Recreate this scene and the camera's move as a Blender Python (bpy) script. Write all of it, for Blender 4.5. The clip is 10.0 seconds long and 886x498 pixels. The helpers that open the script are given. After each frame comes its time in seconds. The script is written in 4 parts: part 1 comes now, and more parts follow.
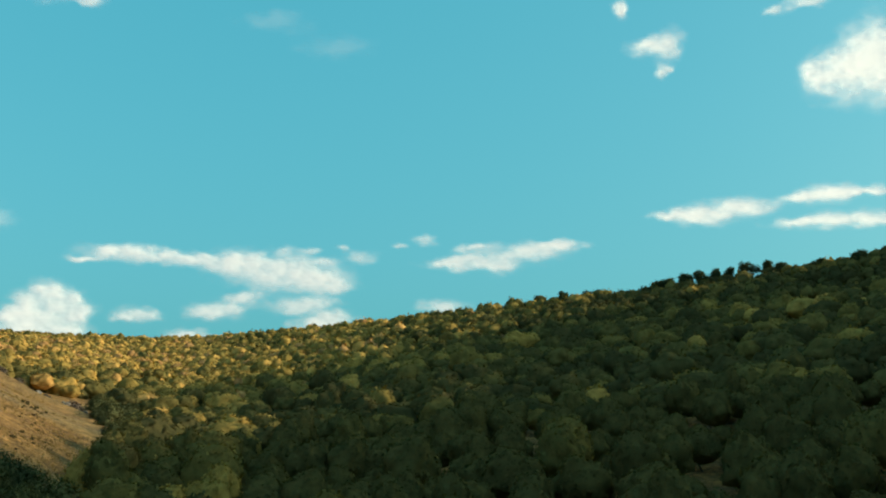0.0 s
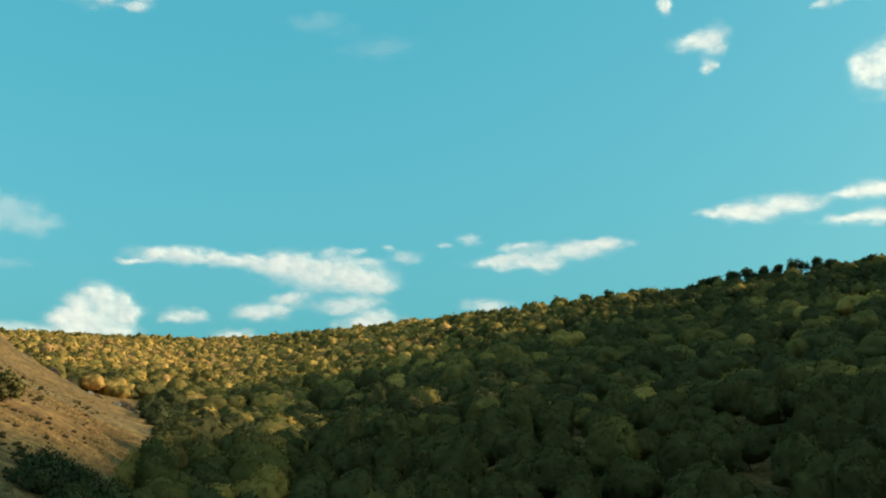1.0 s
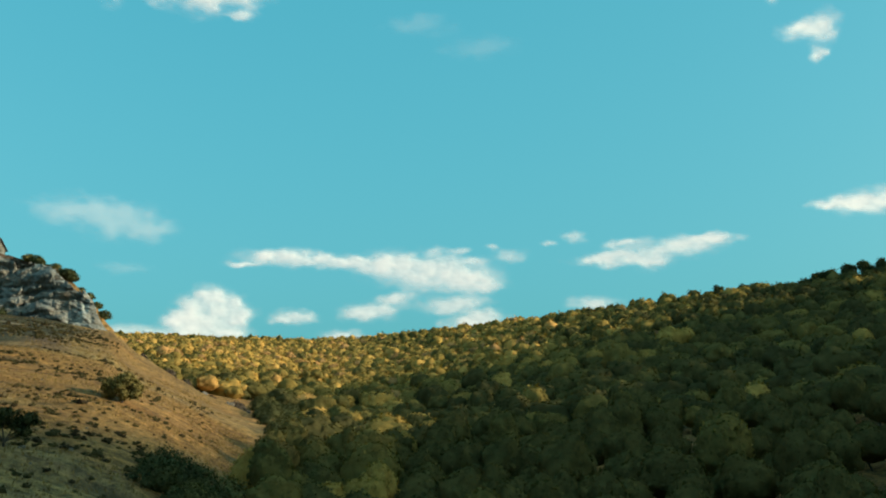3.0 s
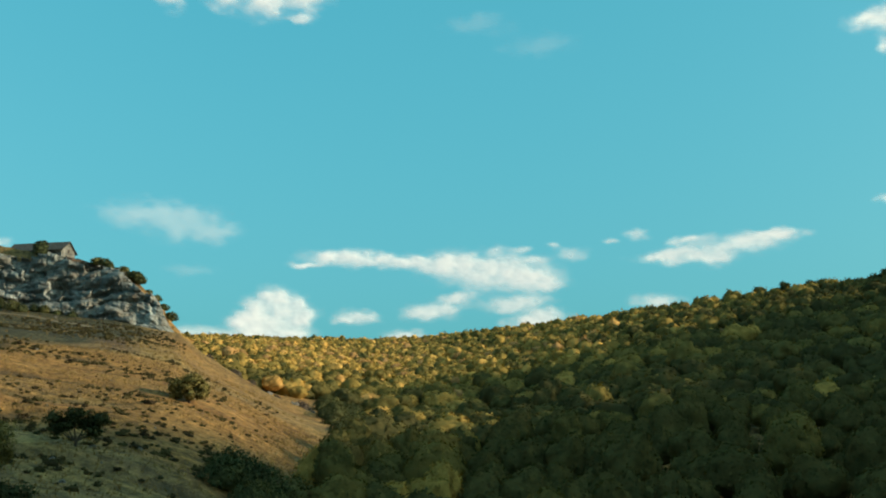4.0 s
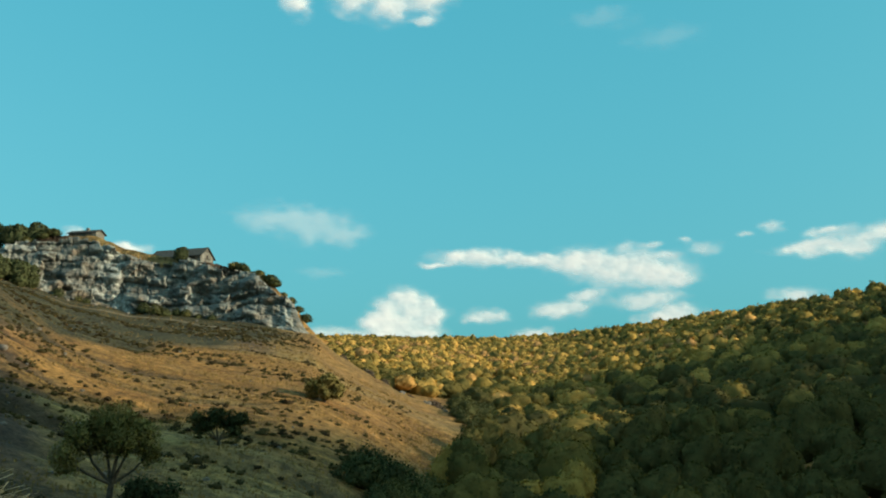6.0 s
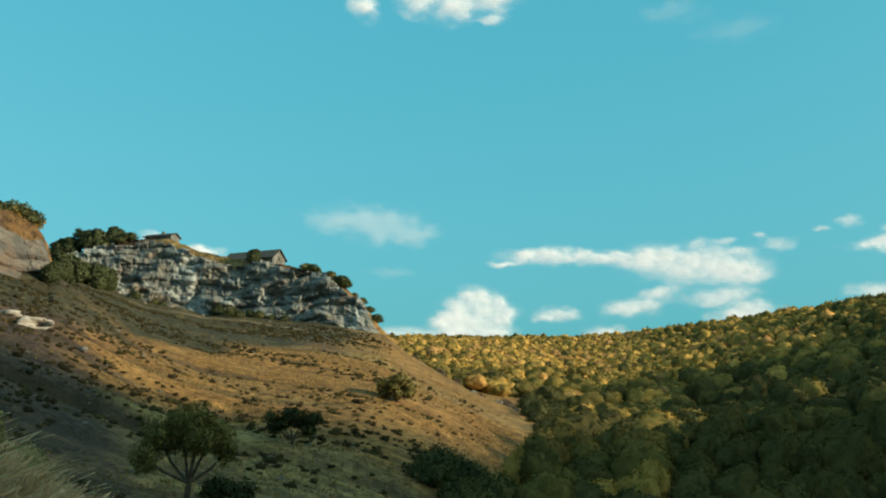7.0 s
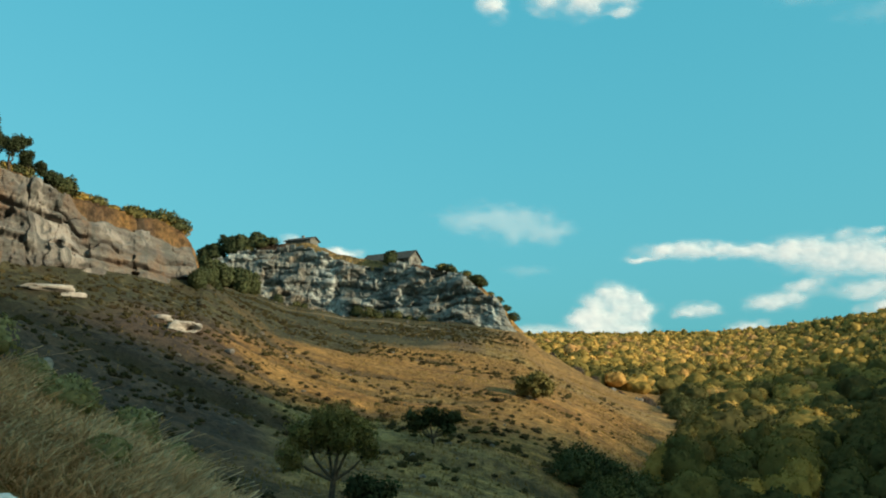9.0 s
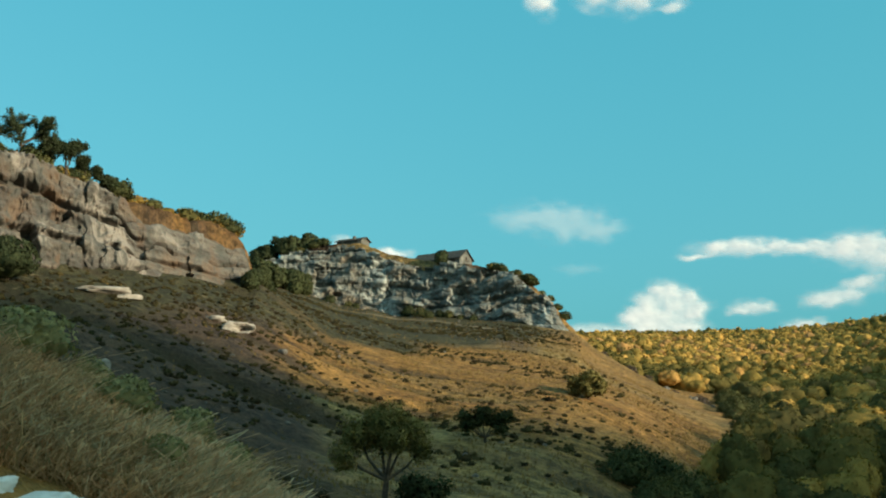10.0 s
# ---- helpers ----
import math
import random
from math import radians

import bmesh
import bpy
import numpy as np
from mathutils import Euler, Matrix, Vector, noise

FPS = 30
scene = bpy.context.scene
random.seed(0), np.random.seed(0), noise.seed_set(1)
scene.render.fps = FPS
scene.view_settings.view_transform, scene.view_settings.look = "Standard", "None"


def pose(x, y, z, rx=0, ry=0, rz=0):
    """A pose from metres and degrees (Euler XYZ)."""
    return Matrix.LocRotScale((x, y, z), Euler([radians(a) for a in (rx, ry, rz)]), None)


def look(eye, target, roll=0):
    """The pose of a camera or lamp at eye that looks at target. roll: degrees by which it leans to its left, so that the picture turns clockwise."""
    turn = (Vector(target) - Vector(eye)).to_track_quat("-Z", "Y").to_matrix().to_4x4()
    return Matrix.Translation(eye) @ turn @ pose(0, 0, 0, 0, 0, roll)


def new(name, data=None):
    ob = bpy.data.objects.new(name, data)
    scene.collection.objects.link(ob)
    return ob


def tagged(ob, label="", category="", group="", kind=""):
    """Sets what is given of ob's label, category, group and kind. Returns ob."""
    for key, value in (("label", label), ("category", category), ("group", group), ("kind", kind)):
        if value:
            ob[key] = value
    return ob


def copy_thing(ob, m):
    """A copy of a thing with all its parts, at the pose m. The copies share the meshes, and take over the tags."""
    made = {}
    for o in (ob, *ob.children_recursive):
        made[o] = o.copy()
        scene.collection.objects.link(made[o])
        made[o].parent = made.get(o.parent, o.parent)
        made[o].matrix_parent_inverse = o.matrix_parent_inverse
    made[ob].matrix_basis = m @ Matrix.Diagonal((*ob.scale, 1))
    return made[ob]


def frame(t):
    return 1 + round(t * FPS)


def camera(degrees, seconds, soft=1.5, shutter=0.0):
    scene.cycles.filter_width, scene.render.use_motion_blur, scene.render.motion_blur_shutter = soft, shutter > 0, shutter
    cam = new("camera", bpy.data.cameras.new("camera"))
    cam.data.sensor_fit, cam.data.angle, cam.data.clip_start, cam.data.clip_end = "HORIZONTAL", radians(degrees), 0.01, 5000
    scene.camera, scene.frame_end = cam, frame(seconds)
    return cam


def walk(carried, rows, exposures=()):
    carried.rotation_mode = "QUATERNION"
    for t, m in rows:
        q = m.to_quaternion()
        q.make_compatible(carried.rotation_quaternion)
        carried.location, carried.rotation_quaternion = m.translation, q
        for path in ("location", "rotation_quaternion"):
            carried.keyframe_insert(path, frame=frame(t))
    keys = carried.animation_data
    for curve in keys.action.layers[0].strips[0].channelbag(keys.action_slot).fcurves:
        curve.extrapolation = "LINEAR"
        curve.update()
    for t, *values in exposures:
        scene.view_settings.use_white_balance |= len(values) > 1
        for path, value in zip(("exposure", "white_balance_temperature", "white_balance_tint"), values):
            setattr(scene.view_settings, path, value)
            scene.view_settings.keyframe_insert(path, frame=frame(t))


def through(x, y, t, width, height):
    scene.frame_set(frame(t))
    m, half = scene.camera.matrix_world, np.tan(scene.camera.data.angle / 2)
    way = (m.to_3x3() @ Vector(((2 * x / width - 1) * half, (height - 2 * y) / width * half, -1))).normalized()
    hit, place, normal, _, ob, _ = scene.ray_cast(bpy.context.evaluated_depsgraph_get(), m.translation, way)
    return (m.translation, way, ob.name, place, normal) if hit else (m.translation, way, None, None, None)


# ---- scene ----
cam = camera(44.8, 10.0, soft=2.0)
EYE, PITCH, LEAN = 1.6, 11.13, 0.656
# seconds, degrees turned to the left: the camera pans on a tripod
PAN = [(0.0, 0.0), (0.5, 1.203), (1.0, 2.423), (1.5, 3.707), (2.0, 5.033), (3.5, 9.722), (4.0, 11.39), (4.5, 13.047),
       (5.0, 14.73), (5.5, 16.492), (7.0, 22.121), (7.5, 23.957), (8.0, 25.811), (8.5, 27.646), (9.0, 29.439),
       (9.5, 31.04), (10.0, 32.19)]
walk(cam, [(t, pose(0, 0, EYE, 0, 0, yaw) @ pose(0, 0, 0, PITCH) @ pose(0, 0, 0, 0, LEAN) @ pose(0, 0, 0, 90)) for t, yaw in PAN],
     [(0.0, 1.0), (10.0, 1.0)])

# ---- light: a low sun over the wooded hill, and the sky ----
SUN_AZ, SUN_EL = -88.0, 13.6          # degrees to the left of +y, degrees up
SKY_TINT, SKY_FLAT = (0.042, 0.058, 0.052), (0.003, 0.144, 0.185)
world = bpy.data.worlds.new("sky")
scene.world = world
world.use_nodes = True
wn, wl = world.node_tree.nodes, world.node_tree.links
sky = wn.new("ShaderNodeTexSky")
sky.sky_type, sky.sun_disc = "NISHITA", False
sky.sun_elevation, sky.sun_rotation = radians(SUN_EL), radians(-SUN_AZ)
sky.air_density, sky.dust_density, sky.ozone_density = 1.0, 5.0, 1.0
grade = wn.new("ShaderNodeMix")
grade.data_type, grade.blend_type = "RGBA", "MULTIPLY"
grade.inputs[0].default_value = 1.0
grade.inputs[7].default_value = (*SKY_TINT, 1)
haze = wn.new("ShaderNodeMix")
haze.data_type, haze.blend_type = "RGBA", "ADD"
haze.inputs[0].default_value = 1.0
haze.inputs[7].default_value = (*SKY_FLAT, 1)
wl.new(sky.outputs[0], grade.inputs[6])
wl.new(grade.outputs[2], haze.inputs[6])
wl.new(haze.outputs[2], wn["Background"].inputs[0])
wn["Background"].inputs[1].default_value = 1.0

sun_data = bpy.data.lights.new("sun", "SUN")
sun_data.energy, sun_data.angle, sun_data.color = 3.3, radians(2.0), (1.0, 0.8, 0.55)
sun = new("sun", sun_data)
sa, se = radians(SUN_AZ), radians(SUN_EL)
SUN_WAY = Vector((-math.sin(sa) * math.cos(se), math.cos(sa) * math.cos(se), math.sin(se)))
sun.matrix_world = look(SUN_WAY * 900, (0, 0, 0))


# ---- small tools ----
rng = np.random.default_rng(7)


def hashed(ix, iy, iz, seed):
    h = (ix * 374761393 + iy * 668265263 + iz * 2147483647 + seed * 974634541) & 0xFFFFFFFF
    h = ((h ^ (h >> 13)) * 1274126177) & 0xFFFFFFFF
    h = ((h ^ (h >> 16)) * 2246822519) & 0xFFFFFFFF
    return ((h ^ (h >> 15)) & 0xFFFFFF) / float(0xFFFFFF)


def value_noise(x, y, z=None, seed=0):
    """Smooth noise between -1 and 1."""
    x, y = np.asarray(x, float), np.asarray(y, float)
    z = np.zeros_like(x) if z is None else np.asarray(z, float)
    fx, fy, fz = np.floor(x), np.floor(y), np.floor(z)
    ix, iy, iz = fx.astype(np.int64), fy.astype(np.int64), fz.astype(np.int64)
    u, v, w = x - fx, y - fy, z - fz
    u, v, w = (q * q * q * (q * (q * 6 - 15) + 10) for q in (u, v, w))
    total = 0
    for dx in (0, 1):
        for dy in (0, 1):
            for dz in (0, 1):
                weight = (u if dx else 1 - u) * (v if dy else 1 - v) * (w if dz else 1 - w)
                total = total + weight * hashed(ix + dx, iy + dy, iz + dz, seed)
    return total * 2 - 1


def fbm(x, y, z=None, octaves=4, seed=0, gain=0.5):
    total, amp, norm = 0, 1.0, 0
    for o in range(octaves):
        k = 2.03 ** o
        total = total + amp * value_noise(x * k + 17.3 * o, y * k - 9.1 * o, None if z is None else z * k + 5.7 * o, seed + o)
        norm += amp
        amp *= gain
    return total / norm


def smooth(lo, hi, x):
    s = np.clip((x - lo) / (hi - lo), 0, 1)
    return s * s * (3 - 2 * s)


def make_mesh(name, verts, faces, material, shade=True, attributes=(), normals=None):
    """A mesh out of arrays: verts (n, 3) and faces (m, 3 or 4)."""
    me = bpy.data.meshes.new(name)
    verts, faces = np.asarray(verts, np.float32), np.asarray(faces, np.int32)
    m, k = faces.shape
    me.vertices.add(len(verts))
    me.vertices.foreach_set("co", verts.ravel())
    used_corner = np.ones((m, k), bool)
    if k == 4:
        used_corner[:, 3] = faces[:, 3] != faces[:, 2]
    corners = faces[used_corner]
    me.loops.add(len(corners))
    me.loops.foreach_set("vertex_index", corners)
    me.polygons.add(m)
    sizes = used_corner.sum(1)
    me.polygons.foreach_set("loop_start", (np.cumsum(sizes) - sizes).astype(np.int32))
    me.update(calc_edges=True)
    me.polygons.foreach_set("use_smooth", np.full(m, shade))
    for key, values in attributes:
        me.attributes.new(key, "FLOAT", "POINT").data.foreach_set("value", np.asarray(values, np.float32))
    if normals is not None:
        me.normals_split_custom_set_from_vertices(np.asarray(normals, np.float32))
    me.materials.append(material)
    return me


def child(name, me, parent, label=""):
    ob = new(name, me)
    ob.parent = parent
    return tagged(ob, label) if label else ob


def part(name, bm, material, parent, label=""):
    me = bpy.data.meshes.new(name)
    bm.to_mesh(me)
    bm.free()
    me.materials.append(material)
    return child(name, me, parent, label)


def polar(a, r, z=0.0):
    """A place by its degrees to the left of +y and its distance."""
    a = np.radians(a)
    return -r * np.sin(a), r * np.cos(a), z


def grid_faces(nu, nv, wrap=False):
    i, j = np.meshgrid(np.arange(nu if wrap else nu - 1), np.arange(nv - 1), indexing="ij")
    i2 = (i + 1) % nu
    return np.stack([i * nv + j, i2 * nv + j, i2 * nv + j + 1, i * nv + j + 1], -1).reshape(-1, 4)


# ---- materials ----
class Nodes:
    """Short hand for a node material."""

    def __init__(self, name):
        self.mat = bpy.data.materials.new(name)
        self.mat.use_nodes = True
        self.tree = self.mat.node_tree
        self.bsdf = self.tree.nodes["Principled BSDF"]
        self.out = self.tree.nodes["Material Output"]
        self.bsdf.inputs["Specular IOR Level"].default_value = 0.2

    def add(self, kind, ins=None, **props):
        n = self.tree.nodes.new(kind)
        for k, v in props.items():
            setattr(n, k, v)
        for k, v in (ins or {}).items():
            self.put(n.inputs[k], v)
        return n

    def put(self, socket, value):
        if isinstance(value, bpy.types.NodeSocket):
            self.tree.links.new(value, socket)
        else:
            socket.default_value = value

    def coord(self, scale=(1, 1, 1)):
        c = self.add("ShaderNodeTexCoord").outputs["Object"]
        return self.add("ShaderNodeMapping", {"Vector": c, "Scale": scale}).outputs[0]

    def noise(self, vector, scale, detail=4, rough=0.55, distort=0.0):
        return self.add("ShaderNodeTexNoise", {"Vector": vector, "Scale": scale, "Detail": detail, "Roughness": rough, "Distortion": distort}).outputs[0]

    def ramp(self, fac, stops):
        n = self.add("ShaderNodeValToRGB", {"Fac": fac})
        e = n.color_ramp.elements
        while len(e) < len(stops):
            e.new(0.5)
        for el, (at, col) in zip(e, stops):
            el.position, el.color = at, (*col, 1) if len(col) == 3 else col
        return n.outputs[0]

    def mask(self, fac, lo, hi):
        return self.add("ShaderNodeMapRange", {"Value": fac, "From Min": lo, "From Max": hi}).outputs[0]

    def mix(self, fac, a, b, blend="MIX"):
        n = self.add("ShaderNodeMix", data_type="RGBA", blend_type=blend)
        self.put(n.inputs[0], fac)
        for s, v in ((n.inputs[6], a), (n.inputs[7], b)):
            self.put(s, (*v, 1) if isinstance(v, tuple) and len(v) == 3 else v)
        return n.outputs[2]

    def math(self, op, a, b=0.0):
        n = self.add("ShaderNodeMath", operation=op)
        self.put(n.inputs[0], a)
        self.put(n.inputs[1], b)
        return n.outputs[0]

    def attribute(self, name):
        return self.add("ShaderNodeAttribute", attribute_name=name).outputs["Fac"]

    def finish(self, color, rough=0.9, bump=None, strength=0.5, distance=0.1):
        self.put(self.bsdf.inputs["Base Color"], color)
        self.put(self.bsdf.inputs["Roughness"], rough)
        if bump is not None:
            b = self.add("ShaderNodeBump", {"Height": bump, "Strength": strength, "Distance": distance})
            self.tree.links.new(b.outputs[0], self.bsdf.inputs["Normal"])
        return self.mat


def ground_material():
    m = Nodes("dry_meadow")
    at = m.coord()
    big, mid = m.noise(at, 0.022, 5, 0.6, 0.6), m.noise(at, 0.11, 5, 0.6, 0.4)
    along = m.noise(m.coord((0.016, 0.07, 0.12)), 1.0, 6, 0.68, 0.8)
    fine, tuft = m.noise(at, 0.9, 5, 0.7), m.noise(at, 3.5, 4, 0.7)
    tread = m.noise(m.coord((0.11, 0.5, 0.6)), 1.0, 7, 0.72, 0.7)
    grass = m.ramp(along, [(0.34, (0.175, 0.12, 0.054)), (0.47, (0.255, 0.172, 0.074)), (0.58, (0.30, 0.215, 0.082)), (0.7, (0.42, 0.29, 0.12))])
    # heather and dark green tones: real growth, with shade painted in as well
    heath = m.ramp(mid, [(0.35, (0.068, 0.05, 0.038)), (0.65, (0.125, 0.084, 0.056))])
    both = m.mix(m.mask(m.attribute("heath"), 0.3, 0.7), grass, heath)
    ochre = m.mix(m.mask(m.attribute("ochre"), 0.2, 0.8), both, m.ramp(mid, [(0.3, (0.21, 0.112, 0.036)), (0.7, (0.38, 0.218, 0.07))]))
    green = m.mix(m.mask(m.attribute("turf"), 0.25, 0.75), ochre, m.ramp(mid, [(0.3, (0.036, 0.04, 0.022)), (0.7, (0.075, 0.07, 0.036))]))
    trodden = m.mix(m.mask(tread, 0.46, 0.34), green, m.mix(1.0, green, (0.42, 0.46, 0.5), "MULTIPLY"))
    lighter = m.mix(m.mask(tread, 0.54, 0.66), trodden, m.mix(1.0, trodden, (1.7, 1.6, 1.5), "MULTIPLY"))
    dark = m.mix(m.mask(fine, 0.52, 0.40), m.mix(m.mask(fine, 0.54, 0.66), lighter, m.mix(1.0, lighter, (1.4, 1.36, 1.28), "MULTIPLY")), m.mix(1.0, lighter, (0.52, 0.55, 0.57), "MULTIPLY"))
    pale = m.mix(m.mask(m.math("MULTIPLY", fine, m.math("ADD", big, 0.55)), 0.66, 0.8), dark, (0.27, 0.22, 0.13))
    ditch = m.mix(m.math("MULTIPLY", m.mask(m.attribute("worn"), 0.15, 0.65), 0.85), pale, m.ramp(mid, [(0.35, (0.05, 0.042, 0.026)), (0.65, (0.095, 0.072, 0.044))]))
    bare = m.mix(m.attribute("path"), ditch, (0.30, 0.25, 0.18))
    worn = m.mix(m.mask(tuft, 0.3, 0.75), m.mix(0.6, bare, (0.5, 0.5, 0.5), "MULTIPLY"), bare)
    return m.finish(worn, 1.0, m.math("ADD", m.math("ADD", fine, m.math("MULTIPLY", tread, 1.5)), m.math("MULTIPLY", tuft, 0.4)), 1.0, 0.5)


def rock_material(name="limestone", tone=1.0, cool=0.0):
    m = Nodes(name)
    at = m.coord()
    layers = m.noise(m.coord((0.03, 0.03, 0.5)), 1.0, 6, 0.66, 0.9)
    big, fine = m.noise(at, 0.11, 5, 0.62, 0.8), m.noise(at, 0.8, 6, 0.7, 0.3)
    streak = m.noise(m.coord((0.35, 0.35, 0.08)), 1.0, 5, 0.65, 0.6)
    t = tone
    base = m.ramp(layers, [(0.32, (0.13 * t, 0.128 * t, 0.122 * t)), (0.43, (0.22 * t, 0.212 * t, 0.195 * t)), (0.54, (0.36 * t, 0.34 * t, 0.30 * t)), (0.62, (0.25 * t, 0.235 * t, 0.21 * t)), (0.74, (0.38 * t, 0.35 * t, 0.305 * t))])
    warm = m.mix(m.mask(big, 0.52, 0.68), base, (0.36 * t, 0.25 * t, 0.17 * t))
    pale = m.mix(m.mask(big, 0.48, 0.4), warm, (0.6 * t, 0.56 * t, 0.5 * t))
    # cool: a bluish cast that stands in for shade on the stone
    grey = m.mix(cool, pale, m.mix(1.0, pale, (0.82, 0.98, 1.06), "MULTIPLY"))
    lichen = m.mix(m.math("MULTIPLY", m.mask(streak, 0.5, 0.6), 0.85), grey, (0.07, 0.075, 0.07))
    speck = m.mix(m.math("MULTIPLY", m.mask(fine, 0.42, 0.32), 0.8), lichen, (0.06, 0.058, 0.05))
    return m.finish(speck, 0.95, m.math("ADD", m.math("MULTIPLY", fine, 0.6), layers), 0.9, 0.45)


def foliage_material(name, stops, through=0.22, rough=0.9, glow=(1.25, 1.15, 0.5)):
    m = Nodes(name)
    tint = m.attribute("tint")
    leaf = m.add("ShaderNodeNewGeometry").outputs["Random Per Island"]
    base = m.ramp(tint, stops)
    varied = m.mix(1.0, base, m.ramp(leaf, [(0.0, (0.9, 0.91, 0.88)), (0.5, (1.0, 1.0, 0.98)), (1.0, (1.12, 1.1, 1.02))]), "MULTIPLY")
    clump = m.noise(m.coord(), 0.45, 3, 0.6)
    patch = m.mix(1.0, varied, m.ramp(clump, [(0.3, (0.75, 0.78, 0.74)), (0.7, (1.2, 1.16, 1.08))]), "MULTIPLY")
    leafy = m.add("ShaderNodeBump", {"Height": m.noise(m.coord(), 2.4, 4, 0.75), "Strength": rough * 0.28, "Distance": 0.6})
    diff = m.add("ShaderNodeBsdfDiffuse", {"Color": patch, "Normal": leafy.outputs[0]})
    trans = m.add("ShaderNodeBsdfTranslucent", {"Color": m.mix(1.0, patch, glow, "MULTIPLY")})
    mixed = m.add("ShaderNodeMixShader", {0: through, 1: diff.outputs[0], 2: trans.outputs[0]})
    m.tree.links.new(mixed.outputs[0], m.out.inputs[0])
    return m.mat


def simple(name, lo, hi, scale, rough=0.9, bump=0.3):
    m = Nodes(name)
    n = m.noise(m.coord(), scale, 5, 0.65)
    return m.finish(m.ramp(n, [(0.3, lo), (0.7, hi)]), rough, n, bump, 0.05)


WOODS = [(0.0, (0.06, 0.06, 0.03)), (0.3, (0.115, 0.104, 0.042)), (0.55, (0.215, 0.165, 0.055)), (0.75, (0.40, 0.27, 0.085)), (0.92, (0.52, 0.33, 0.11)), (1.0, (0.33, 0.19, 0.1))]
GROUND = ground_material()
ROCK = rock_material(tone=0.38)
# the same limestone in a cooler copy, with the far cliff's shade in its colour
SHADED_ROCK = rock_material("grey_limestone", 0.6, 0.9)
PALE_ROCK = rock_material("pale_limestone", 1.0)
LEAVES = foliage_material("autumn_leaves", WOODS)
TREE_LEAVES = foliage_material("dark_leaves", [(0.0, (0.045, 0.06, 0.036)), (0.5, (0.085, 0.098, 0.05)), (1.0, (0.25, 0.215, 0.085))], 0.14)
TURF = simple("dry_turf", (0.06, 0.042, 0.024), (0.19, 0.105, 0.048), 0.5)
BARK = simple("bark", (0.03, 0.024, 0.018), (0.10, 0.08, 0.06), 3.0)
DRY_GRASS = foliage_material("dry_grass_blades", [(0.0, (0.24, 0.19, 0.10)), (0.3, (0.44, 0.29, 0.16)), (0.6, (0.68, 0.42, 0.245)), (0.85, (0.76, 0.52, 0.33)), (1.0, (0.8, 0.62, 0.44))], 0.5, 0.0, (1.1, 1.0, 0.9))
SLOPE_GRASS = foliage_material("slope_grass", [(0.0, (0.14, 0.10, 0.048)), (0.4, (0.245, 0.168, 0.076)), (0.8, (0.34, 0.24, 0.10)), (1.0, (0.42, 0.31, 0.15))])
TWIGS = simple("bare_twigs", (0.045, 0.038, 0.032), (0.115, 0.09, 0.072), 2.0)
WHITE_STONE = simple("white_stone", (0.5, 0.5, 0.48), (0.78, 0.77, 0.73), 2.5, 0.95, 0.7)
STONE = simple("pale_stone", (0.13, 0.125, 0.11), (0.36, 0.34, 0.30), 0.9, 0.95, 0.7)


# ---- the lie of the land: heights over the eye, by degrees to the left of +y and distance ----
def tan(d):
    return np.tan(np.radians(d))


def soft(a, at, values, width=1.6):
    """Values given at some azimuths, drawn as a smooth curve."""
    fine = np.arange(at[0] - 12, at[-1] + 12, 0.2)
    k = np.exp(-0.5 * (np.arange(-30, 31) * 0.2 / width) ** 2)
    line = np.interp(fine, at, values)
    return np.interp(a, fine, np.convolve(np.pad(line, 30, mode="edge"), k / k.sum(), "valid"))


def cliff_line(a):
    """Distance of the foot of the cliffs, and the angles at which foot and top are seen from the camera."""
    foot_r = np.where(a < 42.3, np.interp(a, [25.2, 28, 34, 38.7, 42.3], [268, 272, 285, 292, 296]),
                      np.interp(a, [42.3, 46, 49, 55, 65, 80], [186, 172, 161, 146, 130, 125]))
    foot = np.interp(a, [25.2, 26.9, 28.7, 31.1, 34.8, 36.3, 37.8, 38.9, 42.2, 42.5, 43.8, 45.8, 47.8, 50, 52.9, 60, 65],
                     [6.2, 6.55, 6.95, 7.05, 7.3, 7.65, 7.85, 8.2, 9.2, 8.9, 9.1, 9.3, 9.6, 10.0, 10.25, 10.4, 10.4])
    top = np.interp(a, [25.2, 25.7, 26.3, 27.2, 28.1, 29.3, 30.7, 33.9, 35.1, 36.6, 37.8, 39, 40.9, 42.2, 42.3, 42.7, 43.3, 44.5, 46.8, 49, 50, 52.3, 53.7, 56, 65],
                    [6.4, 6.9, 7.9, 8.7, 9.5, 9.7, 9.9, 10.35, 10.6, 11.1, 11.0, 11.0, 10.7, 10.2, 9.2, 10.6, 11.5, 12.05, 12.65, 13.2, 13.7, 14.5, 15.0, 15.5, 16.5])
    return foot_r, foot, top


